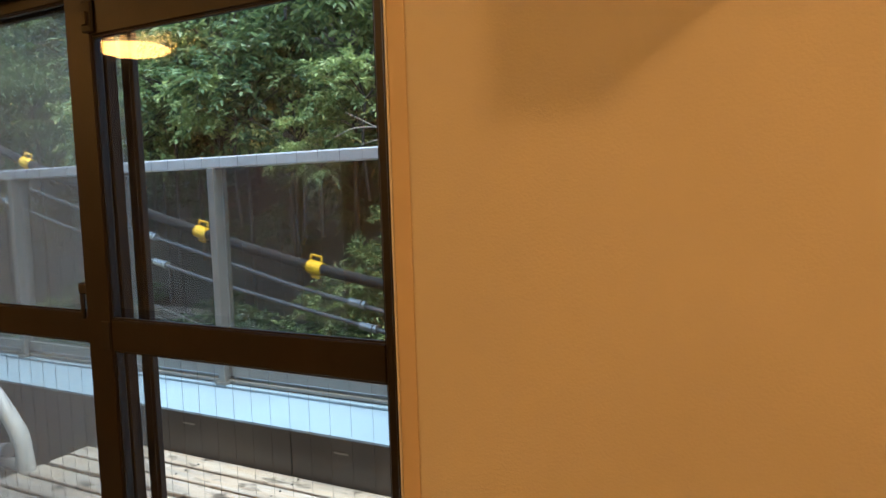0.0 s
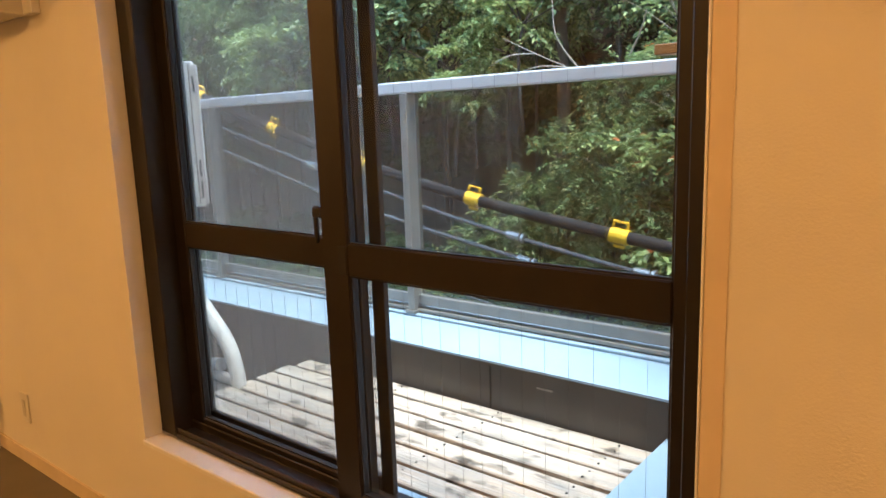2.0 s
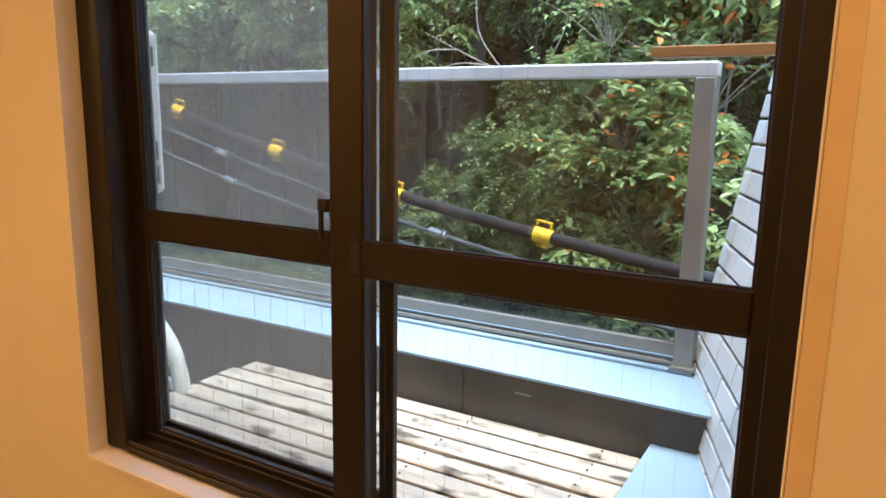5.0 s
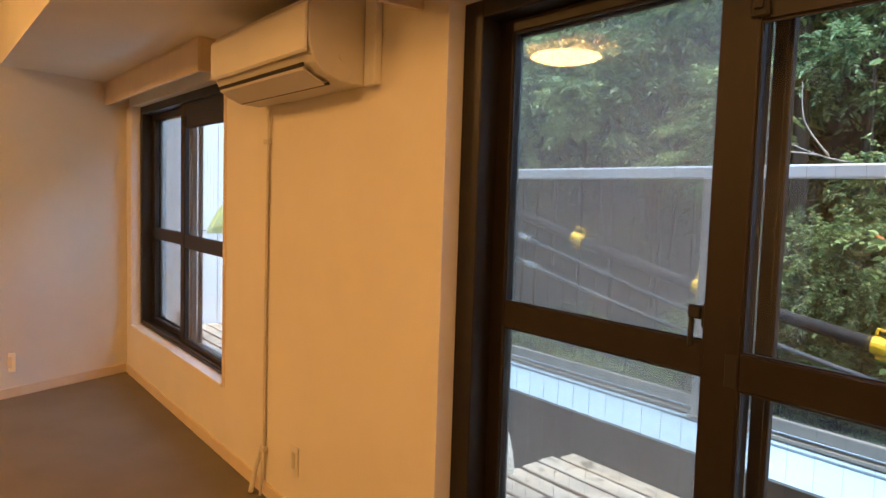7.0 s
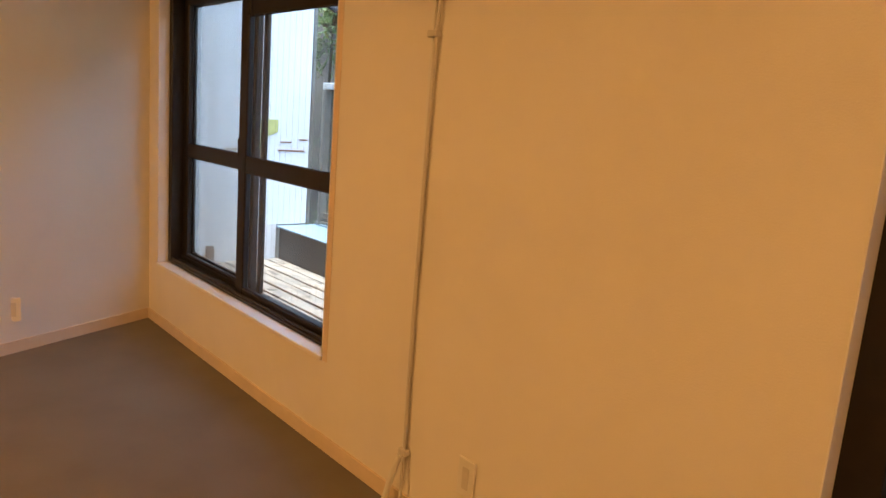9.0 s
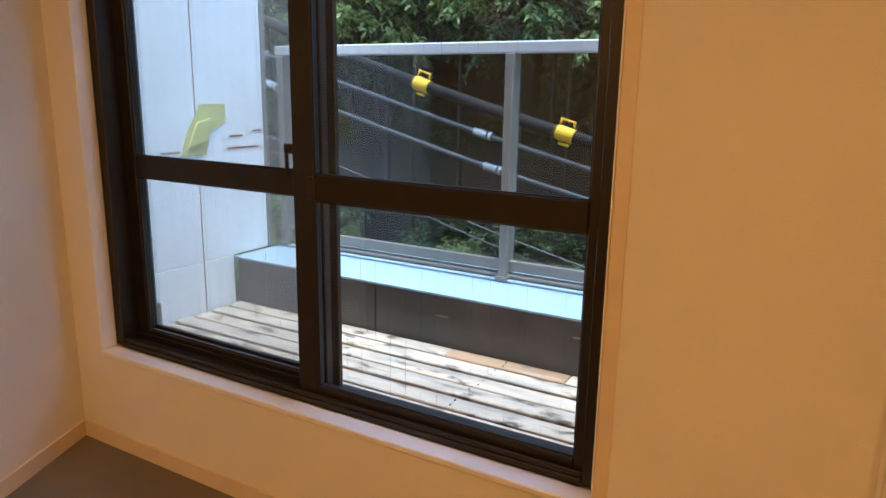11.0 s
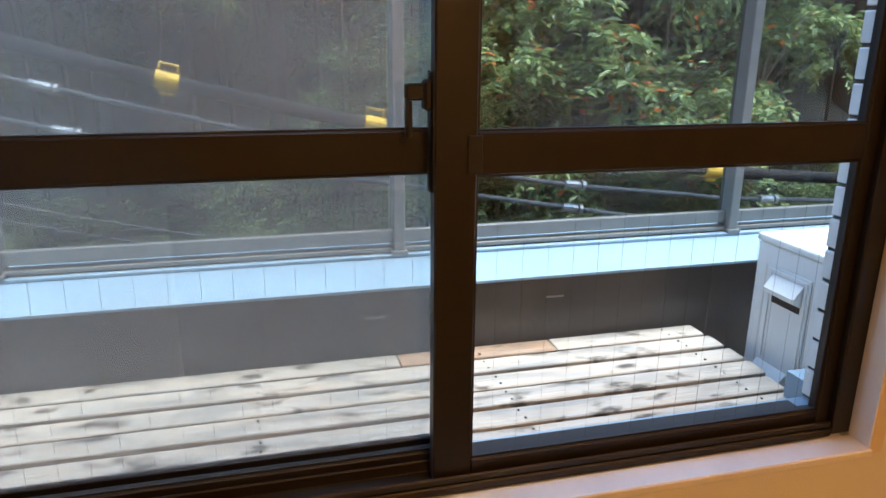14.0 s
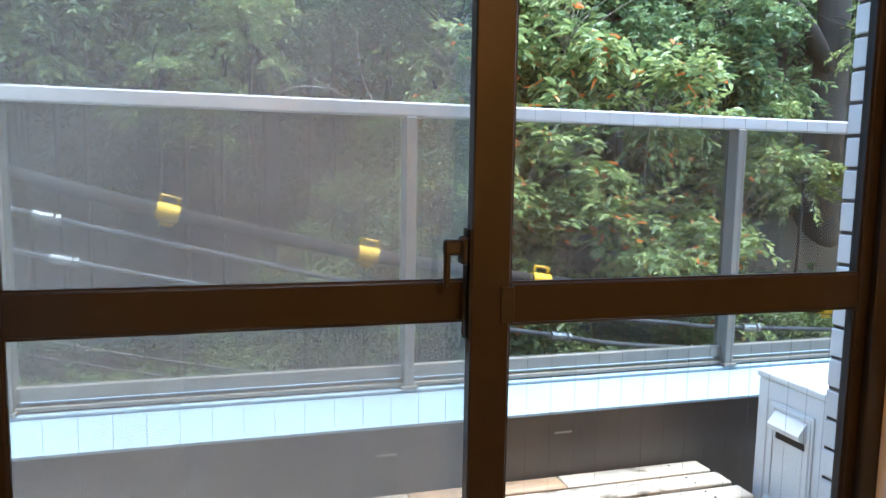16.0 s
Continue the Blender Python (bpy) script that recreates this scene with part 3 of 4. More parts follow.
# white partition board at the far end
part_w = thing("partition", (-4.125, 0.66, 0.06), "white partition board with old tape and rust marks", "partition")
part("board", box(-0.02, 0.02, -0.455, 0.435, 0.45, 2.5, 0.003), M_PANEL, part_w)
part("lower_board", box(-0.02, 0.02, -0.455, 0.21, 0.0, 0.4495, 0.003), M_PANEL, part_w)
part("seam", box(0.0202, 0.0225, 0.03, 0.034, 0.0, 2.48), M_RUST, part_w)
part("edge_strip", box(-0.022, 0.028, 0.436, 0.46, 0.45, 2.5, 0.003), M_RAIL, part_w, "grey edge strip")
part("tape", prism([(0, 0), (0.14, 0), (0.17, 0.1), (0.26, 0.14), (0.26, 0.22), (0.12, 0.22), (0.04, 0.1)], 0, 0.003), M_TAPE, part_w, "yellowed peeling tape").matrix_local = Matrix.Translation((0.0205, -0.06, 0.93)) @ Matrix(((0, 0, 1, 0), (1, 0, 0, 0), (0, 1, 0, 0), (0, 0, 0, 1)))
part("tape_fold", prism([(0, 0), (0.1, 0.02), (0.13, 0.12), (0.05, 0.1)], 0, 0.012), M_TAPE, part_w).matrix_local = Matrix.Translation((0.024, -0.02, 0.97)) @ Matrix(((0, 0, 1, 0), (1, 0, 0, 0), (0, 1, 0, 0), (0, 0, 0, 1)))
for y0, y1, z in ((0.22, 0.3, 1.0), (0.2, 0.4, 0.945), (0.36, 0.42, 1.02), (-0.16, -0.06, 0.945)):
    part("rust_mark", box(0.0205, 0.0225, y0, y1, z, z + 0.009), M_RUST, part_w)
part("drain_cover", box(0.021, 0.05, -0.28, -0.23, 0.0, 0.33, 0.004), M_CONC, part_w, "grey pipe cover")


def deck(x0, x1, y0, y1, z, n, label, odd=-1, odd_x=0.0):
    d = thing("wooden_deck", ((x0 + x1) / 2, (y0 + y1) / 2, 0.06), label, "deck", "wooden decks")
    ox, oy, oz = d.location
    for k in range(4):
        bx = x0 + 0.12 + (x1 - x0 - 0.24) * k / 3
        part("joist", box(bx - 0.025 - ox, bx + 0.025 - ox, y0 - oy, y1 - oy, 0.0, z - 0.0415 - oz), M_WOOD, d)
    pitch = (y1 - y0) / n
    rnd = random.Random(int(10 * x0) + 77)
    for i in range(n):
        ya, yb = y0 + pitch * i + 0.009, y0 + pitch * (i + 1) - 0.009
        spans = [(x0 + rnd.uniform(-0.012, 0.012), x1 + rnd.uniform(-0.015, 0.015), M_WOOD)]
        if i == odd:
            spans = [(x0, odd_x - 0.5, M_WOOD), (odd_x - 0.497, odd_x - 0.003, M_WOODB), (odd_x, x1, M_WOOD)]
        for s, e, m in spans:
            dz = rnd.uniform(-0.003, 0.002)
            pl = part("plank", box(s - ox, e - ox, ya - oy, yb - oy, z - 0.038 + dz - oz, z + dz - oz, 0.0035, 1), m, d)
            for j in range(4):
                bx = x0 + 0.12 + (x1 - x0 - 0.24) * j / 3
                if s < bx < e:
                    for yy in (ya + 0.02, yb - 0.02):
                        part("nail", cyl((bx + rnd.uniform(-0.006, 0.006) - ox, yy - oy, z + dz - oz - 0.001), (bx - ox, yy - oy, z + dz - oz + 0.0008), 0.0042, n=7), M_BLACK, pl)
    return d


deck(-4.09, -1.89, 0.3, 0.89, 0.285, 6, "weathered grey plank deck on the balcony", 5, -2.41)
deck(-0.52, 1.05, 0.3, 0.89, 0.325, 6, "weathered plank deck below the window")


def outdoor_unit(place, label):
    """Ivory compressor box; its service end looks to -x."""
    u = thing("outdoor_unit", place, label, "outdoor unit", "outdoor units")
    L, D, H = 0.78, 0.29, 0.53
    z0 = 0.05
    part("casing", box(0, L, -D, 0, z0, z0 + H - 0.012, 0.006), M_UNIT, u)
    part("lid", box(-0.006, L + 0.006, -D - 0.006, 0.006, z0 + H - 0.011, z0 + H + 0.012, 0.006), M_UNIT, u)
    part("grille_ring", merge(cyl((0.5, 0.0, z0 + 0.28), (0.5, 0.02, z0 + 0.28), 0.235, n=36), *[box(0.27, 0.73, 0.021, 0.026, z0 + 0.07 + 0.035 * i, z0 + 0.076 + 0.035 * i) for i in range(13)]), M_WHITEG, u, "round fan grille")
    sp = part("service_panel", box(-0.008, -0.0005, -0.235, -0.055, z0 + 0.05, z0 + 0.46, 0.004), M_UNIT, u)
    part("handle", profile_y([(-0.04, z0 + 0.4), (-0.009, z0 + 0.44), (-0.009, z0 + 0.375), (-0.036, z0 + 0.385)], -0.215, -0.09), M_UNIT, sp)
    part("panel_rim", merge(box(-0.0125, -0.0085, -0.228, -0.218, z0 + 0.17, z0 + 0.45, 0.001, 1), box(-0.0125, -0.0085, -0.085, -0.075, z0 + 0.17, z0 + 0.45, 0.001, 1), box(-0.0125, -0.0085, -0.218, -0.085, z0 + 0.442, z0 + 0.452, 0.001, 1)), M_UNIT, sp)
    # black strip stands in for the shade below the handle
    part("handle_shade", box(-0.0095, -0.0085, -0.21, -0.095, z0 + 0.352, z0 + 0.372), M_BLACK, sp)
    part("valve_cover", profile_y([(-0.009, z0 + 0.16), (-0.06, z0 + 0.11), (-0.065, z0 + 0.0), (-0.009, z0 + 0.0)], -0.2, -0.07), M_UNIT, sp, "projecting valve cover")
    part("panel_groove", box(-0.009, -0.0082, -0.06, -0.054, z0 + 0.06, z0 + 0.46), M_WHITEG, sp)
    for fx in (0.08, L - 0.12):
        part("foot", box(fx, fx + 0.05, -D - 0.01, 0.012, 0.0, z0, 0.004), M_BLACK, u)
    part("valve", cyl((-0.001, -0.24, z0 + 0.06), (-0.05, -0.25, z0 + 0.05), 0.016, n=12), M_STEEL, u)
    part("end_flange", box(L + 0.001, L + 0.014, -0.06, 0.0, z0 + 0.01, z0 + H - 0.02, 0.002), M_UNIT, u)
    for k in range(2):
        part("slot", box(L + 0.0142, L + 0.0155, -0.05, -0.035, z0 + 0.03 + 0.085 * k, z0 + 0.095 + 0.085 * k), M_BLACK, u)
    return u


def profile_y(points, y0, y1):
    bm = bmesh.new()
    lo, hi = [bm.verts.new((x, y0, z)) for x, z in points], [bm.verts.new((x, y1, z)) for x, z in points]
    bm.faces.new(lo), bm.faces.new(hi[::-1])
    for i in range(len(points)):
        j = (i + 1) % len(points)
        bm.faces.new((lo[j], lo[i], hi[i], hi[j]))
    bmesh.ops.recalc_face_normals(bm, faces=bm.faces[:])
    return bm


outdoor_unit((-1.81, 0.7, 0.06), "ivory outdoor unit standing on the balcony slab")
wb = thing("wall_box", (-0.358, OUT, 1.06), "pale grey steel box fixed high on the outer wall", "wall box")
part("casing", box(-0.065, 0.055, 0.001, 0.122, 0.0, 0.47, 0.006), M_UNIT, wb)
part("door", box(-0.06, 0.05, 0.123, 0.135, 0.008, 0.462, 0.004), M_UNIT, wb)
part("flange", box(0.0555, 0.062, 0.094, 0.121, 0.01, 0.46, 0.002), M_WHITEG, wb)
for z in (0.03, 0.1, 0.37):
    part("slot", box(0.0625, 0.0635, 0.1, 0.109, z, z + 0.055), M_BLACK, wb)
h = thing("refrigerant_pipes", (-0.66, 0.5, 0.06), "wrapped white pipes bending down to the balcony floor", "pipe")
part("pipe", tube([(-0.1, 0.02, 0.6), (0.0, 0.02, 0.52), (0.1, 0.02, 0.42), (0.145, 0.02, 0.3), (0.14, 0.02, 0.2), (0.06, 0.03, 0.165), (-0.12, 0.05, 0.12)], 0.03, 14), M_HOSE, h, smooth=True)
part("pipe", tube([(-0.12, 0.08, 0.48), (-0.03, 0.08, 0.44), (0.045, 0.08, 0.36), (0.06, 0.08, 0.25), (0.05, 0.09, 0.2)], 0.02, 12), M_HOSE, h, smooth=True)
part("elbow", cyl((-0.1, 0.06, 0.25), (0.06, 0.06, 0.25), 0.022, n=14), M_HOSE, h)
part("joint", cyl((-0.06, 0.05, 0.3), (-0.005, 0.05, 0.31), 0.028, n=14), M_STEEL, h)


# ---- cables over the slope ----
CY = 4.63
MARK = ((-10.2, 3.1), (-8.5, 2.38), (-6.95, 1.8), (-5.42, 1.32), (-3.9, 0.905), (-2.36, 0.555), (-0.8, 0.295), (0.82, 0.07), (2.4, -0.07), (4.0, -0.14), (7, -0.1), (10, 0.15))
big = thing("power_cable", (0, CY, 0), "thick black overhead cable with yellow markers", "cable")
part("cable", tube([(x, 0, z) for x, z in MARK], 0.056, 12, 5), M_CABLE, big, smooth=True)


def marker(x, z, slope):
    m = part("cable_marker", cyl((-0.1, 0, 0), (0.09, 0, 0), 0.08, 0.076, 16), M_YEL, big, "yellow plastic cable marker")
    m.matrix_local = Matrix.Translation((x, 0, z)) @ Euler((0, -math.atan(slope), 0)).to_matrix().to_4x4() @ Matrix.Diagonal((0.88, 0.88, 0.88, 1))
    part("nose", cyl((-0.19, 0, 0.0), (-0.131, 0, 0.0), 0.02, 0.066, 12), M_YEL, m)
    part("ridge", merge(box(-0.1, 0.07, -0.012, 0.012, 0.13, 0.15, 0.004, 1), box(-0.1, -0.08, -0.011, 0.011, 0.09, 0.129), box(0.05, 0.07, -0.011, 0.011, 0.09, 0.129)), M_YEL, m)
    part("ridge", box(-0.06, 0.06, -0.012, 0.012, -0.12, -0.09, 0.004, 1), M_YEL, m)


for (x, z), (xp, zp), (xn, zn) in zip(MARK[1:-2], MARK, MARK[2:]):
    marker(x, z, (zn - zp) / (xn - xp))


def thin_cable(pts, y, r, clips, m=None):
    c = thing("overhead_cable", (0, y, 0), "thin grey overhead cable with metal clips", "cable", "thin cables")
    part("cable", tube([(x, 0, z) for x, z in pts], r, 8, 5), m or M_CABLE2, c, smooth=True)
    for x in clips:
        for (xa, za), (xb, zb) in zip(pts, pts[1:]):
            if xa <= x < xb:
                s = (zb - za) / (xb - xa)
                z = za + s * (x - xa)
                k = part("clip", cyl((x - 0.07, 0, z - 0.07 * s), (x + 0.07, 0, z + 0.07 * s), r + 0.018, n=10), M_STEEL, c)
                part("ring", cyl((x + 0.09, 0, z + 0.09 * s), (x + 0.12, 0, z + 0.12 * s), r + 0.024, n=10), M_STEEL, c)


thin_cable(((-9, 2.1), (-7.4, 1.6), (-5.74, 1.14), (-4.76, 0.878), (-3.395, 0.545), (-2.45, 0.322), (-0.75, 0.01), (0.5, -0.14), (1.45, -0.235), (5, -0.4), (9, -0.2)), 4.63, 0.023, (-7.6, -4.76, -1.9, -0.6, 1.45))
thin_cable(((-9, 1.75), (-7.4, 1.28), (-5.75, 0.83), (-4.66, 0.553), (-3.54, 0.307), (-2.0, 0.02), (-0.6, -0.225), (0.32, -0.367), (3, -0.6), (6, -0.65), (9, -0.5)), 4.66, 0.023, (-7.5, -4.66, -1.8, -0.6, 1.9))
thin_cable(((-9, 0.95), (-6.2, 0.2), (-4.4, -0.28), (-2.5, -0.65), (0, -0.95), (5, -1.2)), 5.1, 0.009, ())
thin_cable(((-9, 0.75), (-6.2, 0.05), (-4.4, -0.42), (-2.5, -0.8), (0, -1.1), (5, -1.35)), 5.1, 0.009, ())


# ---- wooded slope ----
def slope(y):
    """Height of the hillside behind the balcony."""
    return -3.2 + 0.25 * max(0, y - 3) + 0.62 * max(0, y - 5.2) - 0.25 * max(0, y - 16)


xs, ys = np.linspace(-60, 60, 81), np.concatenate([np.linspace(-60, 1, 8), np.linspace(1.6, 18, 34), np.linspace(20, 70, 12)])
gv = [(x, y, slope(y) + 0.35 * noise.noise((x * 0.5, y * 0.5, 3)) * (1 if y > 4 else 0.2)) for y in ys for x in xs]
nx = len(xs)
gf = [(j * nx + i, j * nx + i + 1, (j + 1) * nx + i + 1, (j + 1) * nx + i) for j in range(len(ys) - 1) for i in range(nx - 1)]
gm = bpy.data.meshes.new("ground")
gm.from_pydata(gv, [], gf)
gm.materials.append(M_SOIL)
gm.shade_smooth()
tagged(new("ground", gm), "dark leaf-littered forest slope", "ground", kind="structure")


def leaves_mesh(name, seed, lobes, sprays, per, radius, leaf, material, flat=0.75, layered=0.5):
    """Leaves set two by two along drooping twigs; the twigs fan out of lobes, with gaps between the lobes."""
    g = np.random.default_rng(seed)
    unit = lambda a: a / np.linalg.norm(a, axis=1)[:, None]
    lc = unit(g.normal(size=(lobes, 3))) * (radius * g.uniform(0.35, 0.85, lobes))[:, None]
    lc[:, 2] *= flat
    lr = radius * g.uniform(0.22, 0.42, lobes)
    which = g.integers(0, lobes, sprays)
    off = unit(g.normal(size=(sprays, 3)))
    off[:, 2] *= layered
    start = lc[which] + off * (lr[which] * g.uniform(0.1, 0.8, sprays))[:, None]
    way = unit(unit(lc)[which] * 0.6 + off + g.normal(scale=0.35, size=(sprays, 3)) * np.array((1, 1, layered)))
    reach = lr[which] * g.uniform(0.6, 1.3, sprays)
    k = np.repeat(np.arange(sprays), per)
    s = np.tile((np.arange(per) + 0.5) / per, sprays)
    n = sprays * per
    side = np.where(np.arange(n) % 2, 1.0, -1.0)[:, None]
    base = start[k] + way[k] * (s * reach[k])[:, None] + g.normal(scale=leaf * 0.15, size=(n, 3))
    base[:, 2] -= 0.35 * s * s * reach[k]
    across = unit(np.cross(way[k], np.array((0, 0, 1.0))) + 1e-4)
    a = unit(way[k] * 0.55 + across * side * 0.8 + g.normal(scale=0.3, size=(n, 3)) + np.array((0, 0, -0.22)))
    up = np.array((0, 0, 1.0)) + g.normal(scale=0.38, size=(n, 3))
    b = unit(np.cross(a, up))
    nn = np.cross(b, a)
    L = leaf * g.uniform(0.65, 1.3, n)[:, None]
    v = np.empty((n, 6, 3))
    v[:, 0], v[:, 3] = base, base + a * L - nn * L * 0.1
    for c, u, w in ((1, 0.3, 0.22), (2, 0.68, 0.19), (4, 0.68, -0.19), (5, 0.3, -0.22)):
        v[:, c] = base + a * L * u + b * L * w + nn * L * 0.07
    i = np.arange(n) * 6
    f = np.concatenate([np.stack([i, i + 1, i + 2, i + 3], 1), np.stack([i, i + 3, i + 4, i + 5], 1)])
    me = bpy.data.meshes.new(name)
    me.from_pydata(v.reshape(-1, 3).tolist(), [], f.tolist())
    me.materials.append(material)
    return me


def limbs_mesh(seed, radius, material, trunk_to=-1.6, thick=0.05, n=7):
    r = random.Random(seed)
    bms = [tube([(0, 0, trunk_to), (0.05, 0.04, trunk_to * 0.5), (0, 0, -0.2 * radius)], (thick, thick * 0.7), 8, 4)]
    for i in range(n):
        a, e = r.uniform(0, 6.28), r.uniform(0.2, 1.2)
        q = Vector((math.cos(a) * math.cos(e), math.sin(a) * math.cos(e), math.sin(e) * 0.75)) * radius * r.uniform(0.7, 0.98)
        m = q * 0.5 + Vector((r.uniform(-0.1, 0.1), r.uniform(-0.1, 0.1), r.uniform(-0.1, 0.05))) * radius
        bms.append(tube([(0, 0, -0.25 * radius), tuple(m), tuple(q)], (thick * 0.5, thick * 0.12), 6, 4))
    return mesh_of("limbs", merge(*bms), material, True)


def plant(name, crown_mesh, limb_mesh, place, scale, turn, label, category, group):
    t = new(name)
    t.empty_display_size = 0.2
    t.matrix_basis = Matrix.Translation(place) @ Euler((0, 0, turn)).to_matrix().to_4x4() @ Matrix.Diagonal((scale, scale, scale, 1))
    tagged(t, label, category, group)
    for n, me in (("trunk", limb_mesh), ("crown", crown_mesh)):
        o = new(n, me)
        o.parent = t
    return t


crowns = [leaves_mesh("crown", 11, 13, 150, 20, 1.0, 0.1, M_LEAF, 0.75), leaves_mesh("crown", 12, 16, 210, 18, 1.0, 0.08, M_LEAFD, 0.8, 0.7), leaves_mesh("crown", 13, 9, 110, 24, 1.0, 0.085, M_LEAFY, 0.5, 0.22),
          leaves_mesh("crown", 14, 16, 220, 18, 1.0, 0.07, M_LEAF, 0.8, 0.7), leaves_mesh("crown", 15, 12, 150, 20, 1.0, 0.1, M_LEAFD, 0.9)]
limbs = [limbs_mesh(21 + i, 0.85, M_BARK, -1.7, 0.026, 9) for i in range(4)]
stems = [limbs_mesh(31 + i, 0.85, M_BARK, -4.2, 0.03, 9) for i in range(4)]
LABELS = ("leafy green shrub on the slope", "dense dark green shrub on the slope", "pale green spreading bush on the slope", "fine-leaved green shrub on the slope", "tall dark evergreen shrub on the slope")
rnd = random.Random(5)


def thicket(y, dy, x0, x1, step, z0, z1, s0, s1, kinds, name, group):
    """A loose row of plants; their crowns hang between two heights."""
    x = x0
    while x < x1:
        k, sc = rnd.choice(kinds), rnd.uniform(s0, s1)
        plant(name, crowns[k], (stems if name == "tree" else limbs)[rnd.randrange(4)], (x + rnd.uniform(-0.3, 0.3), y + rnd.uniform(-dy, dy), rnd.uniform(z0, z1)), sc, rnd.uniform(0, 6.28), LABELS[k], name, group)
        x += step * rnd.uniform(0.75, 1.25)


# low growth under the cables, and the dark far side of the hollow
thicket(5.9, 0.3, -11, 6, 0.95, -1.1, -0.55, 0.55, 0.8, (0, 3, 3, 1), "shrub", "low shrubs")
thicket(7.2, 0.4, -12, 8, 1.5, -0.9, -0.3, 0.7, 0.95, (1, 4), "shrub", "low shrubs")
thicket(8.8, 0.4, -13, 9, 1.4, 0.7, 1.6, 0.7, 1.0, (1, 4), "shrub", "hillside shrubs")
thicket(10.8, 0.5, -15, 11, 1.9, 1.6, 3.4, 1.2, 1.7, (1, 4), "shrub", "hillside shrubs")
# the canopy that overhangs the hollow
thicket(7.3, 0.5, -13, 4.0, 1.25, 2.75, 3.3, 0.95, 1.35, (0, 1, 3, 3, 4), "tree", "canopy trees")
thicket(8.2, 0.5, -14, 4.5, 1.35, 3.7, 4.7, 1.2, 1.6, (0, 1, 3, 4), "tree", "canopy trees")
thicket(10.0, 0.6, -16, 11, 1.8, 5.2, 6.4, 1.7, 2.2, (0, 1, 4), "tree", "canopy trees")
thicket(13.0, 0.8, -20, 15, 2.4, 4.5, 7.5, 2.3, 3.0, (1, 4), "tree", "canopy trees")
# small-leaved shrub rising to the thick cable
for x, y, z, sc in ((-2.9, 6.2, -0.25, 0.7), (-2.5, 6.1, 0.1, 0.75), (-2.2, 6.3, 0.6, 0.75), (-1.75, 6.2, 0.65, 0.85), (-1.5, 6.5, 1.4, 0.8), (-1.4, 5.8, 0.75, 0.7), (-1.1, 6.0, 0.15, 0.8), (-0.9, 6.5, 1.3, 0.8), (-0.9, 5.9, -0.3, 0.7), (-1.6, 5.9, 0.0, 0.65), (-0.5, 5.8, 0.1, 0.6), (-2.2, 5.9, -0.4, 0.65)):
    plant("bush", crowns[3], limbs[0], (x, y, z), sc, x * 2, "small-leaved green bush behind the cables", "bush", "small-leaved bushes")
# the bush with turning leaves just behind the cables
crown_o = leaves_mesh("crown", 31, 11, 120, 12, 1.0, 0.125, M_LEAFO, 0.85, 0.5)
limb_o = limbs_mesh(41, 1.1, M_TWIG, -1.5, 0.014, 14)
for x, y, z, sc in ((-0.95, 5.6, 0.7, 0.8), (0.2, 5.5, -0.35, 0.9), (1.3, 5.6, -0.2, 0.9), (-0.5, 5.9, 1.2, 0.9), (-0.25, 5.6, 0.35, 0.95), (0.75, 5.7, 0.6, 1.0), (1.6, 6.0, 0.2, 0.9), (0.2, 6.1, 1.6, 1.05), (1.3, 6.3, 2.1, 1.0), (2.7, 6.5, 1.0, 1.1), (-0.9, 6.5, 2.3, 0.95), (0.3, 6.6, 3.0, 1.1)):
    plant("bush", crown_o, limb_o, (x, y, z), sc, x * 2, "sparse bush with orange turning leaves and bare twigs", "bush", "turning bushes")
# bare pale twigs reaching over the railing line
dead = thing("dead_branch", (-1.6, 6.3, 1.75), "bare pale grey twigs poking out of a bush", "branch")
for p, q, r in (((0, 0, 0), (-0.5, -0.2, 0.12), (-1.3, -0.3, 0.5)), ((-0.5, -0.2, 0.12), (-0.8, -0.3, 0.15), (-1.1, -0.3, 0.1)), ((-0.4, -0.16, 0.1), (-0.6, -0.3, 0.45), (-0.65, -0.3, 0.85)), ((0.0, 0.0, 0.0), (0.35, -0.2, 0.5), (0.5, -0.3, 1.1)), ((-0.9, -0.25, 0.3), (-1.2, -0.3, 0.3), (-1.45, -0.35, 0.2))):
    part("twig", tube((p, q, r), (0.012, 0.004), 6), M_TWIG, dead, smooth=True)
# pale spreading sprays about the railing line
for x, y, z, sc in ((-5.4, 6.8, 2.6, 1.05), (-4.2, 6.7, 2.2, 0.95), (-3.2, 6.9, 2.7, 0.9), (-3.6, 6.4, 1.75, 0.6), (4.2, 7.0, 1.3, 1.0), (-7.4, 6.7, 2.4, 1.2), (5.9, 7.6, 3.6, 1.1), (3.3, 7.2, 2.0, 0.8)):
    plant("bush", crowns[2], limbs[0], (x, y, z), sc, x * 3, LABELS[2], "bush", "pale bushes")
# large trunk with a sawn limb higher on the hill
big_t = thing("tree", (6.1, 8.7, slope(8.7)), "large dark tree trunk with a sawn-off limb", "tree")
part("trunk", tube([(0, 0, -0.3), (0.05, 0, 1.5), (0.2, 0.1, 3.0), (0.1, 0.1, 5.5)], (0.38, 0.22), 14), M_BARK, big_t, smooth=True)
part("limb", tube([(0.1, 0, 1.9), (0.5, -0.2, 2.3), (0.95, -0.4, 2.75)], (0.16, 0.12), 10), M_BARK, big_t, "sawn-off limb", True)
part("limb", tube([(0.1, 0, 2.6), (-0.8, -0.2, 3.5), (-2.2, -0.4, 4.1)], (0.15, 0.06), 10), M_BARK, big_t, "", True)
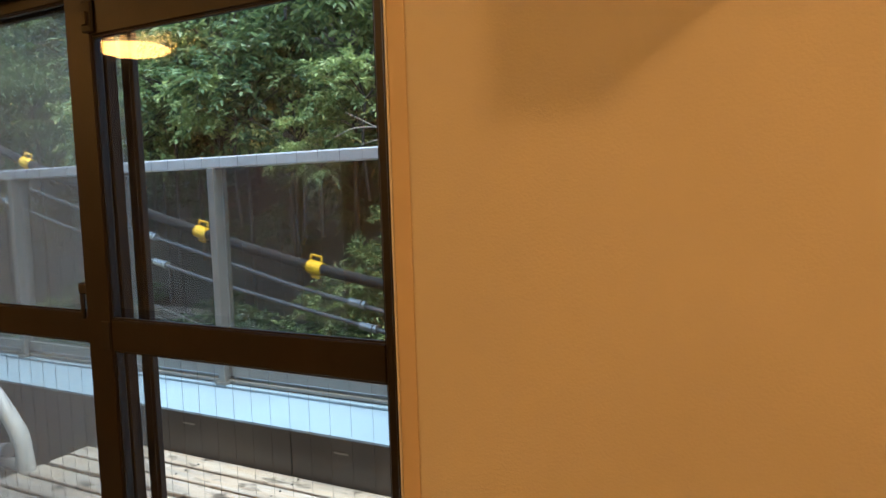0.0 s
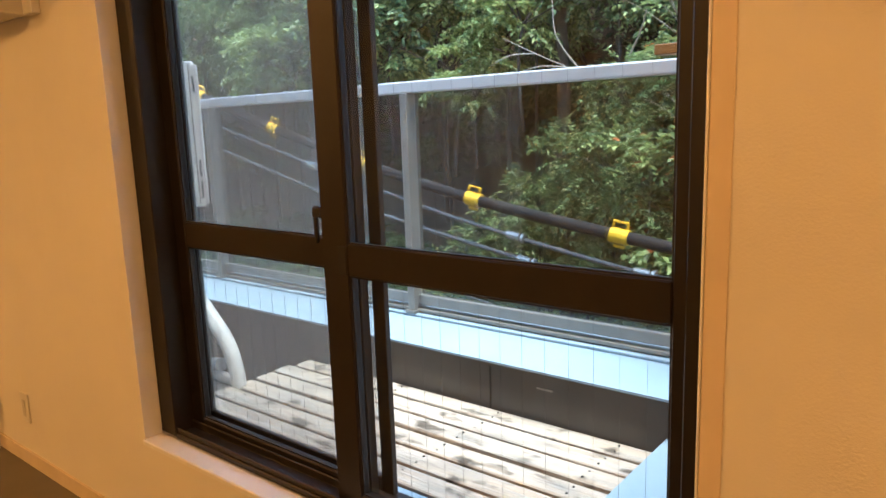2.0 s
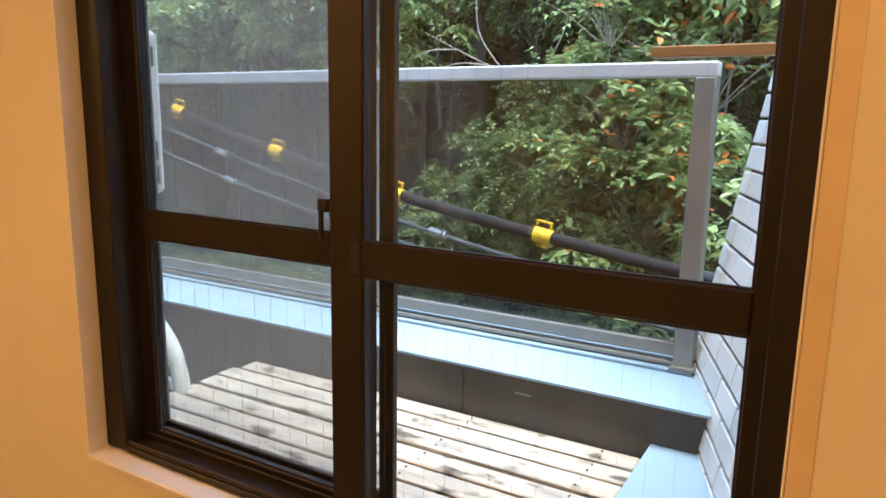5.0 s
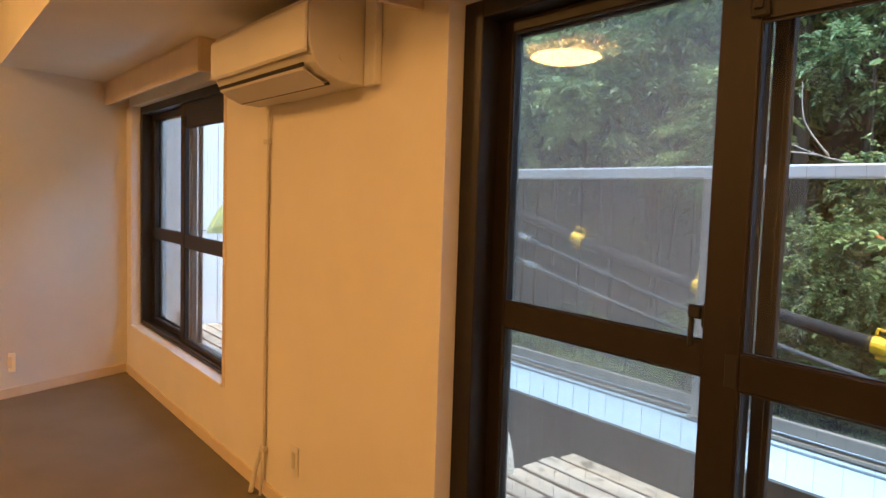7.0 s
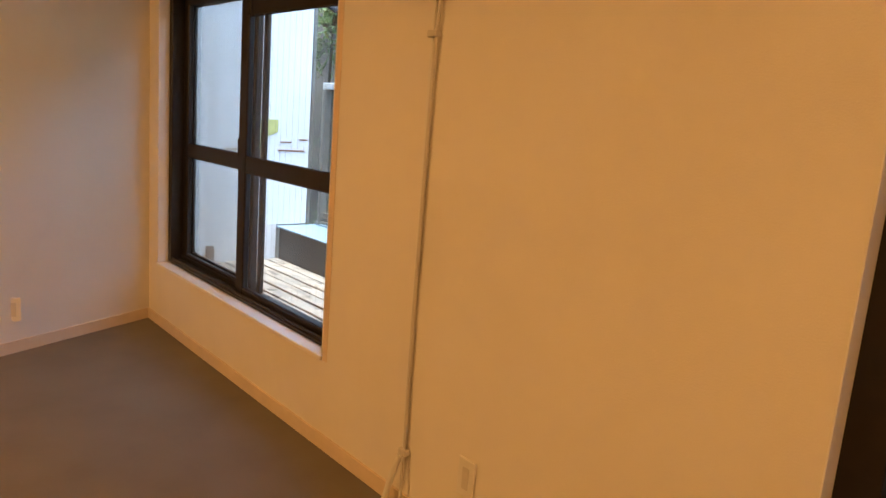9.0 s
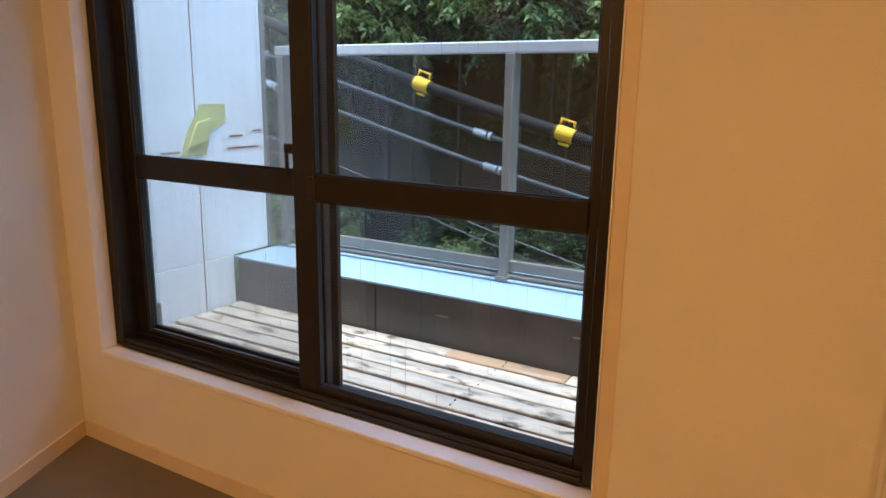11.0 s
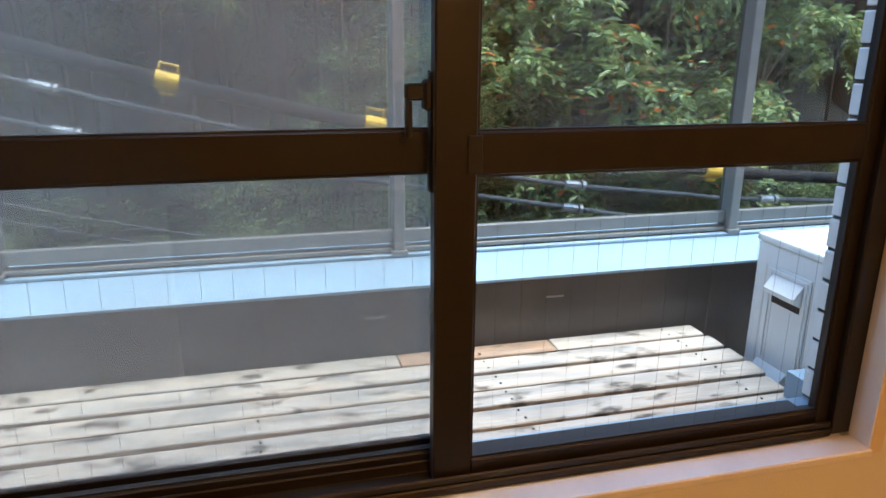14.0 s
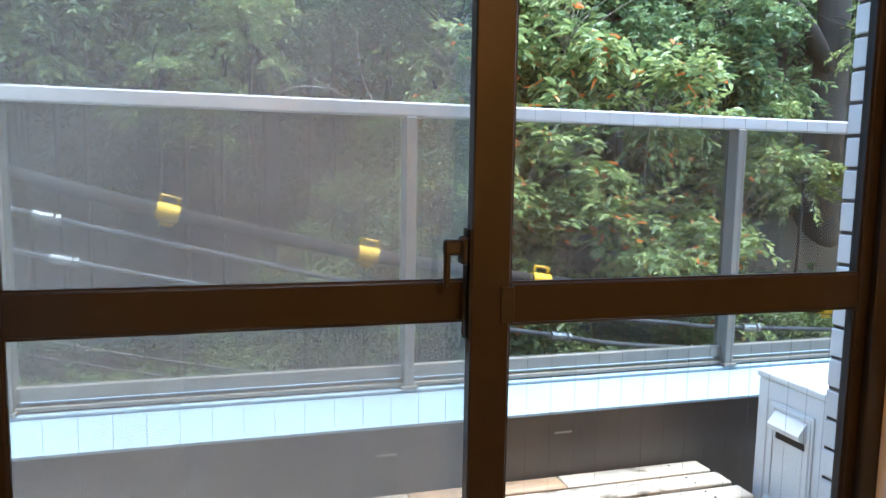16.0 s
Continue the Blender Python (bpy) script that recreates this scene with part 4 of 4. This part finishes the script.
# bare trunks standing in the wood
for x, y, r in ((-3.1, 7.6, 0.11), (-6.2, 9.0, 0.14), (2.6, 9.5, 0.15)):
    t = thing("tree", (x, y, slope(y)), "slender dark tree trunk in the wood", "tree", "slender trunks")
    part("trunk", tube([(0, 0, -0.2), (0.1, 0, 2), (0.0, 0.1, 4), (0.25, 0.1, 7)], (r, r * 0.6), 10), M_BARK, t, smooth=True)


# ---- tiled outer walls, tile by tile ----
tile_mesh = mesh_of("tile", box(-0.098, 0.098, -0.006, 0.006, -0.0345, 0.0345, 0.003, 1), M_BRICK)
half_mesh = mesh_of("tile", box(-0.047, 0.047, -0.006, 0.006, -0.0345, 0.0345, 0.003, 1), M_BRICK)


def tile_face(parent, origin, along, up, length, height):
    """Running-bond tiles on a plane; tiles stop at the plane's ends."""
    along, up = Vector(along).normalized(), Vector(up).normalized()
    out = along.cross(up)
    turn = Matrix((along, -out, up)).transposed().to_4x4()
    for r in range(int(height / 0.079)):
        s = 0.0 if r % 2 else -0.103
        while s < length - 0.02:
            a, e = max(s, 0), min(s + 0.206, length)
            if e - a > 0.03:
                me = tile_mesh if e - a > 0.15 else half_mesh
                o = new("tile", me)
                o.parent = parent
                w = 0.196 if me is tile_mesh else 0.094
                o.matrix_local = Matrix.Translation(Vector(origin) + along * (a + e) / 2 + up * (0.079 * r + 0.04) + out * 0.004) @ turn @ Matrix.Diagonal(((e - a - 0.01) / w, 1, 1, 1))
            s += 0.206


def wing():
    """Battered wing wall at the balcony's end."""
    bm = bmesh.new()
    f = lambda y, z: 1.45 - 0.35 * (y - 0.25) + 0.19 * (z - 0.5)
    v = [bm.verts.new(p) for p in [(f(y, z) + dx, y, z) for z in (0.0, 2.6) for y, dx in ((0.2, 0), (1.27, 0), (1.27, 0.5), (0.2, 0.5))]]
    for q in ((3, 2, 1, 0), (4, 5, 6, 7), (0, 1, 5, 4), (1, 2, 6, 5), (2, 3, 7, 6), (3, 0, 4, 7)):
        bm.faces.new([v[i] for i in q])
    bmesh.ops.recalc_face_normals(bm, faces=bm.faces[:])
    w = structure("wall_wing", bm, M_JOINT, "leaning balcony end wall clad in white tiles", "wall")
    up, al = Vector((0.19, 0, 1)).normalized(), Vector((0.35, -1, 0)).normalized()
    up = (up - al * up.dot(al)).normalized()
    tile_face(w, (f(1.27, 0.3), 1.27, 0.3), al, up, 1.05, 2.2)
    return w


wing()
pier = structure("outer_pier", box(-1.943, -0.46, OUT + 0.001, 0.30, 0.31, 2.5), M_JOINT, "outer wall pier clad in white tiles", "wall")
tile_face(pier, (-1.945, 0.302, 0.33), (0, -1, 0), (0, 0, 1), 0.18, 2.1)
tile_face(pier, (-0.46, 0.3, 0.33), (-1, 0, 0), (0, 0, 1), 1.48, 2.1)
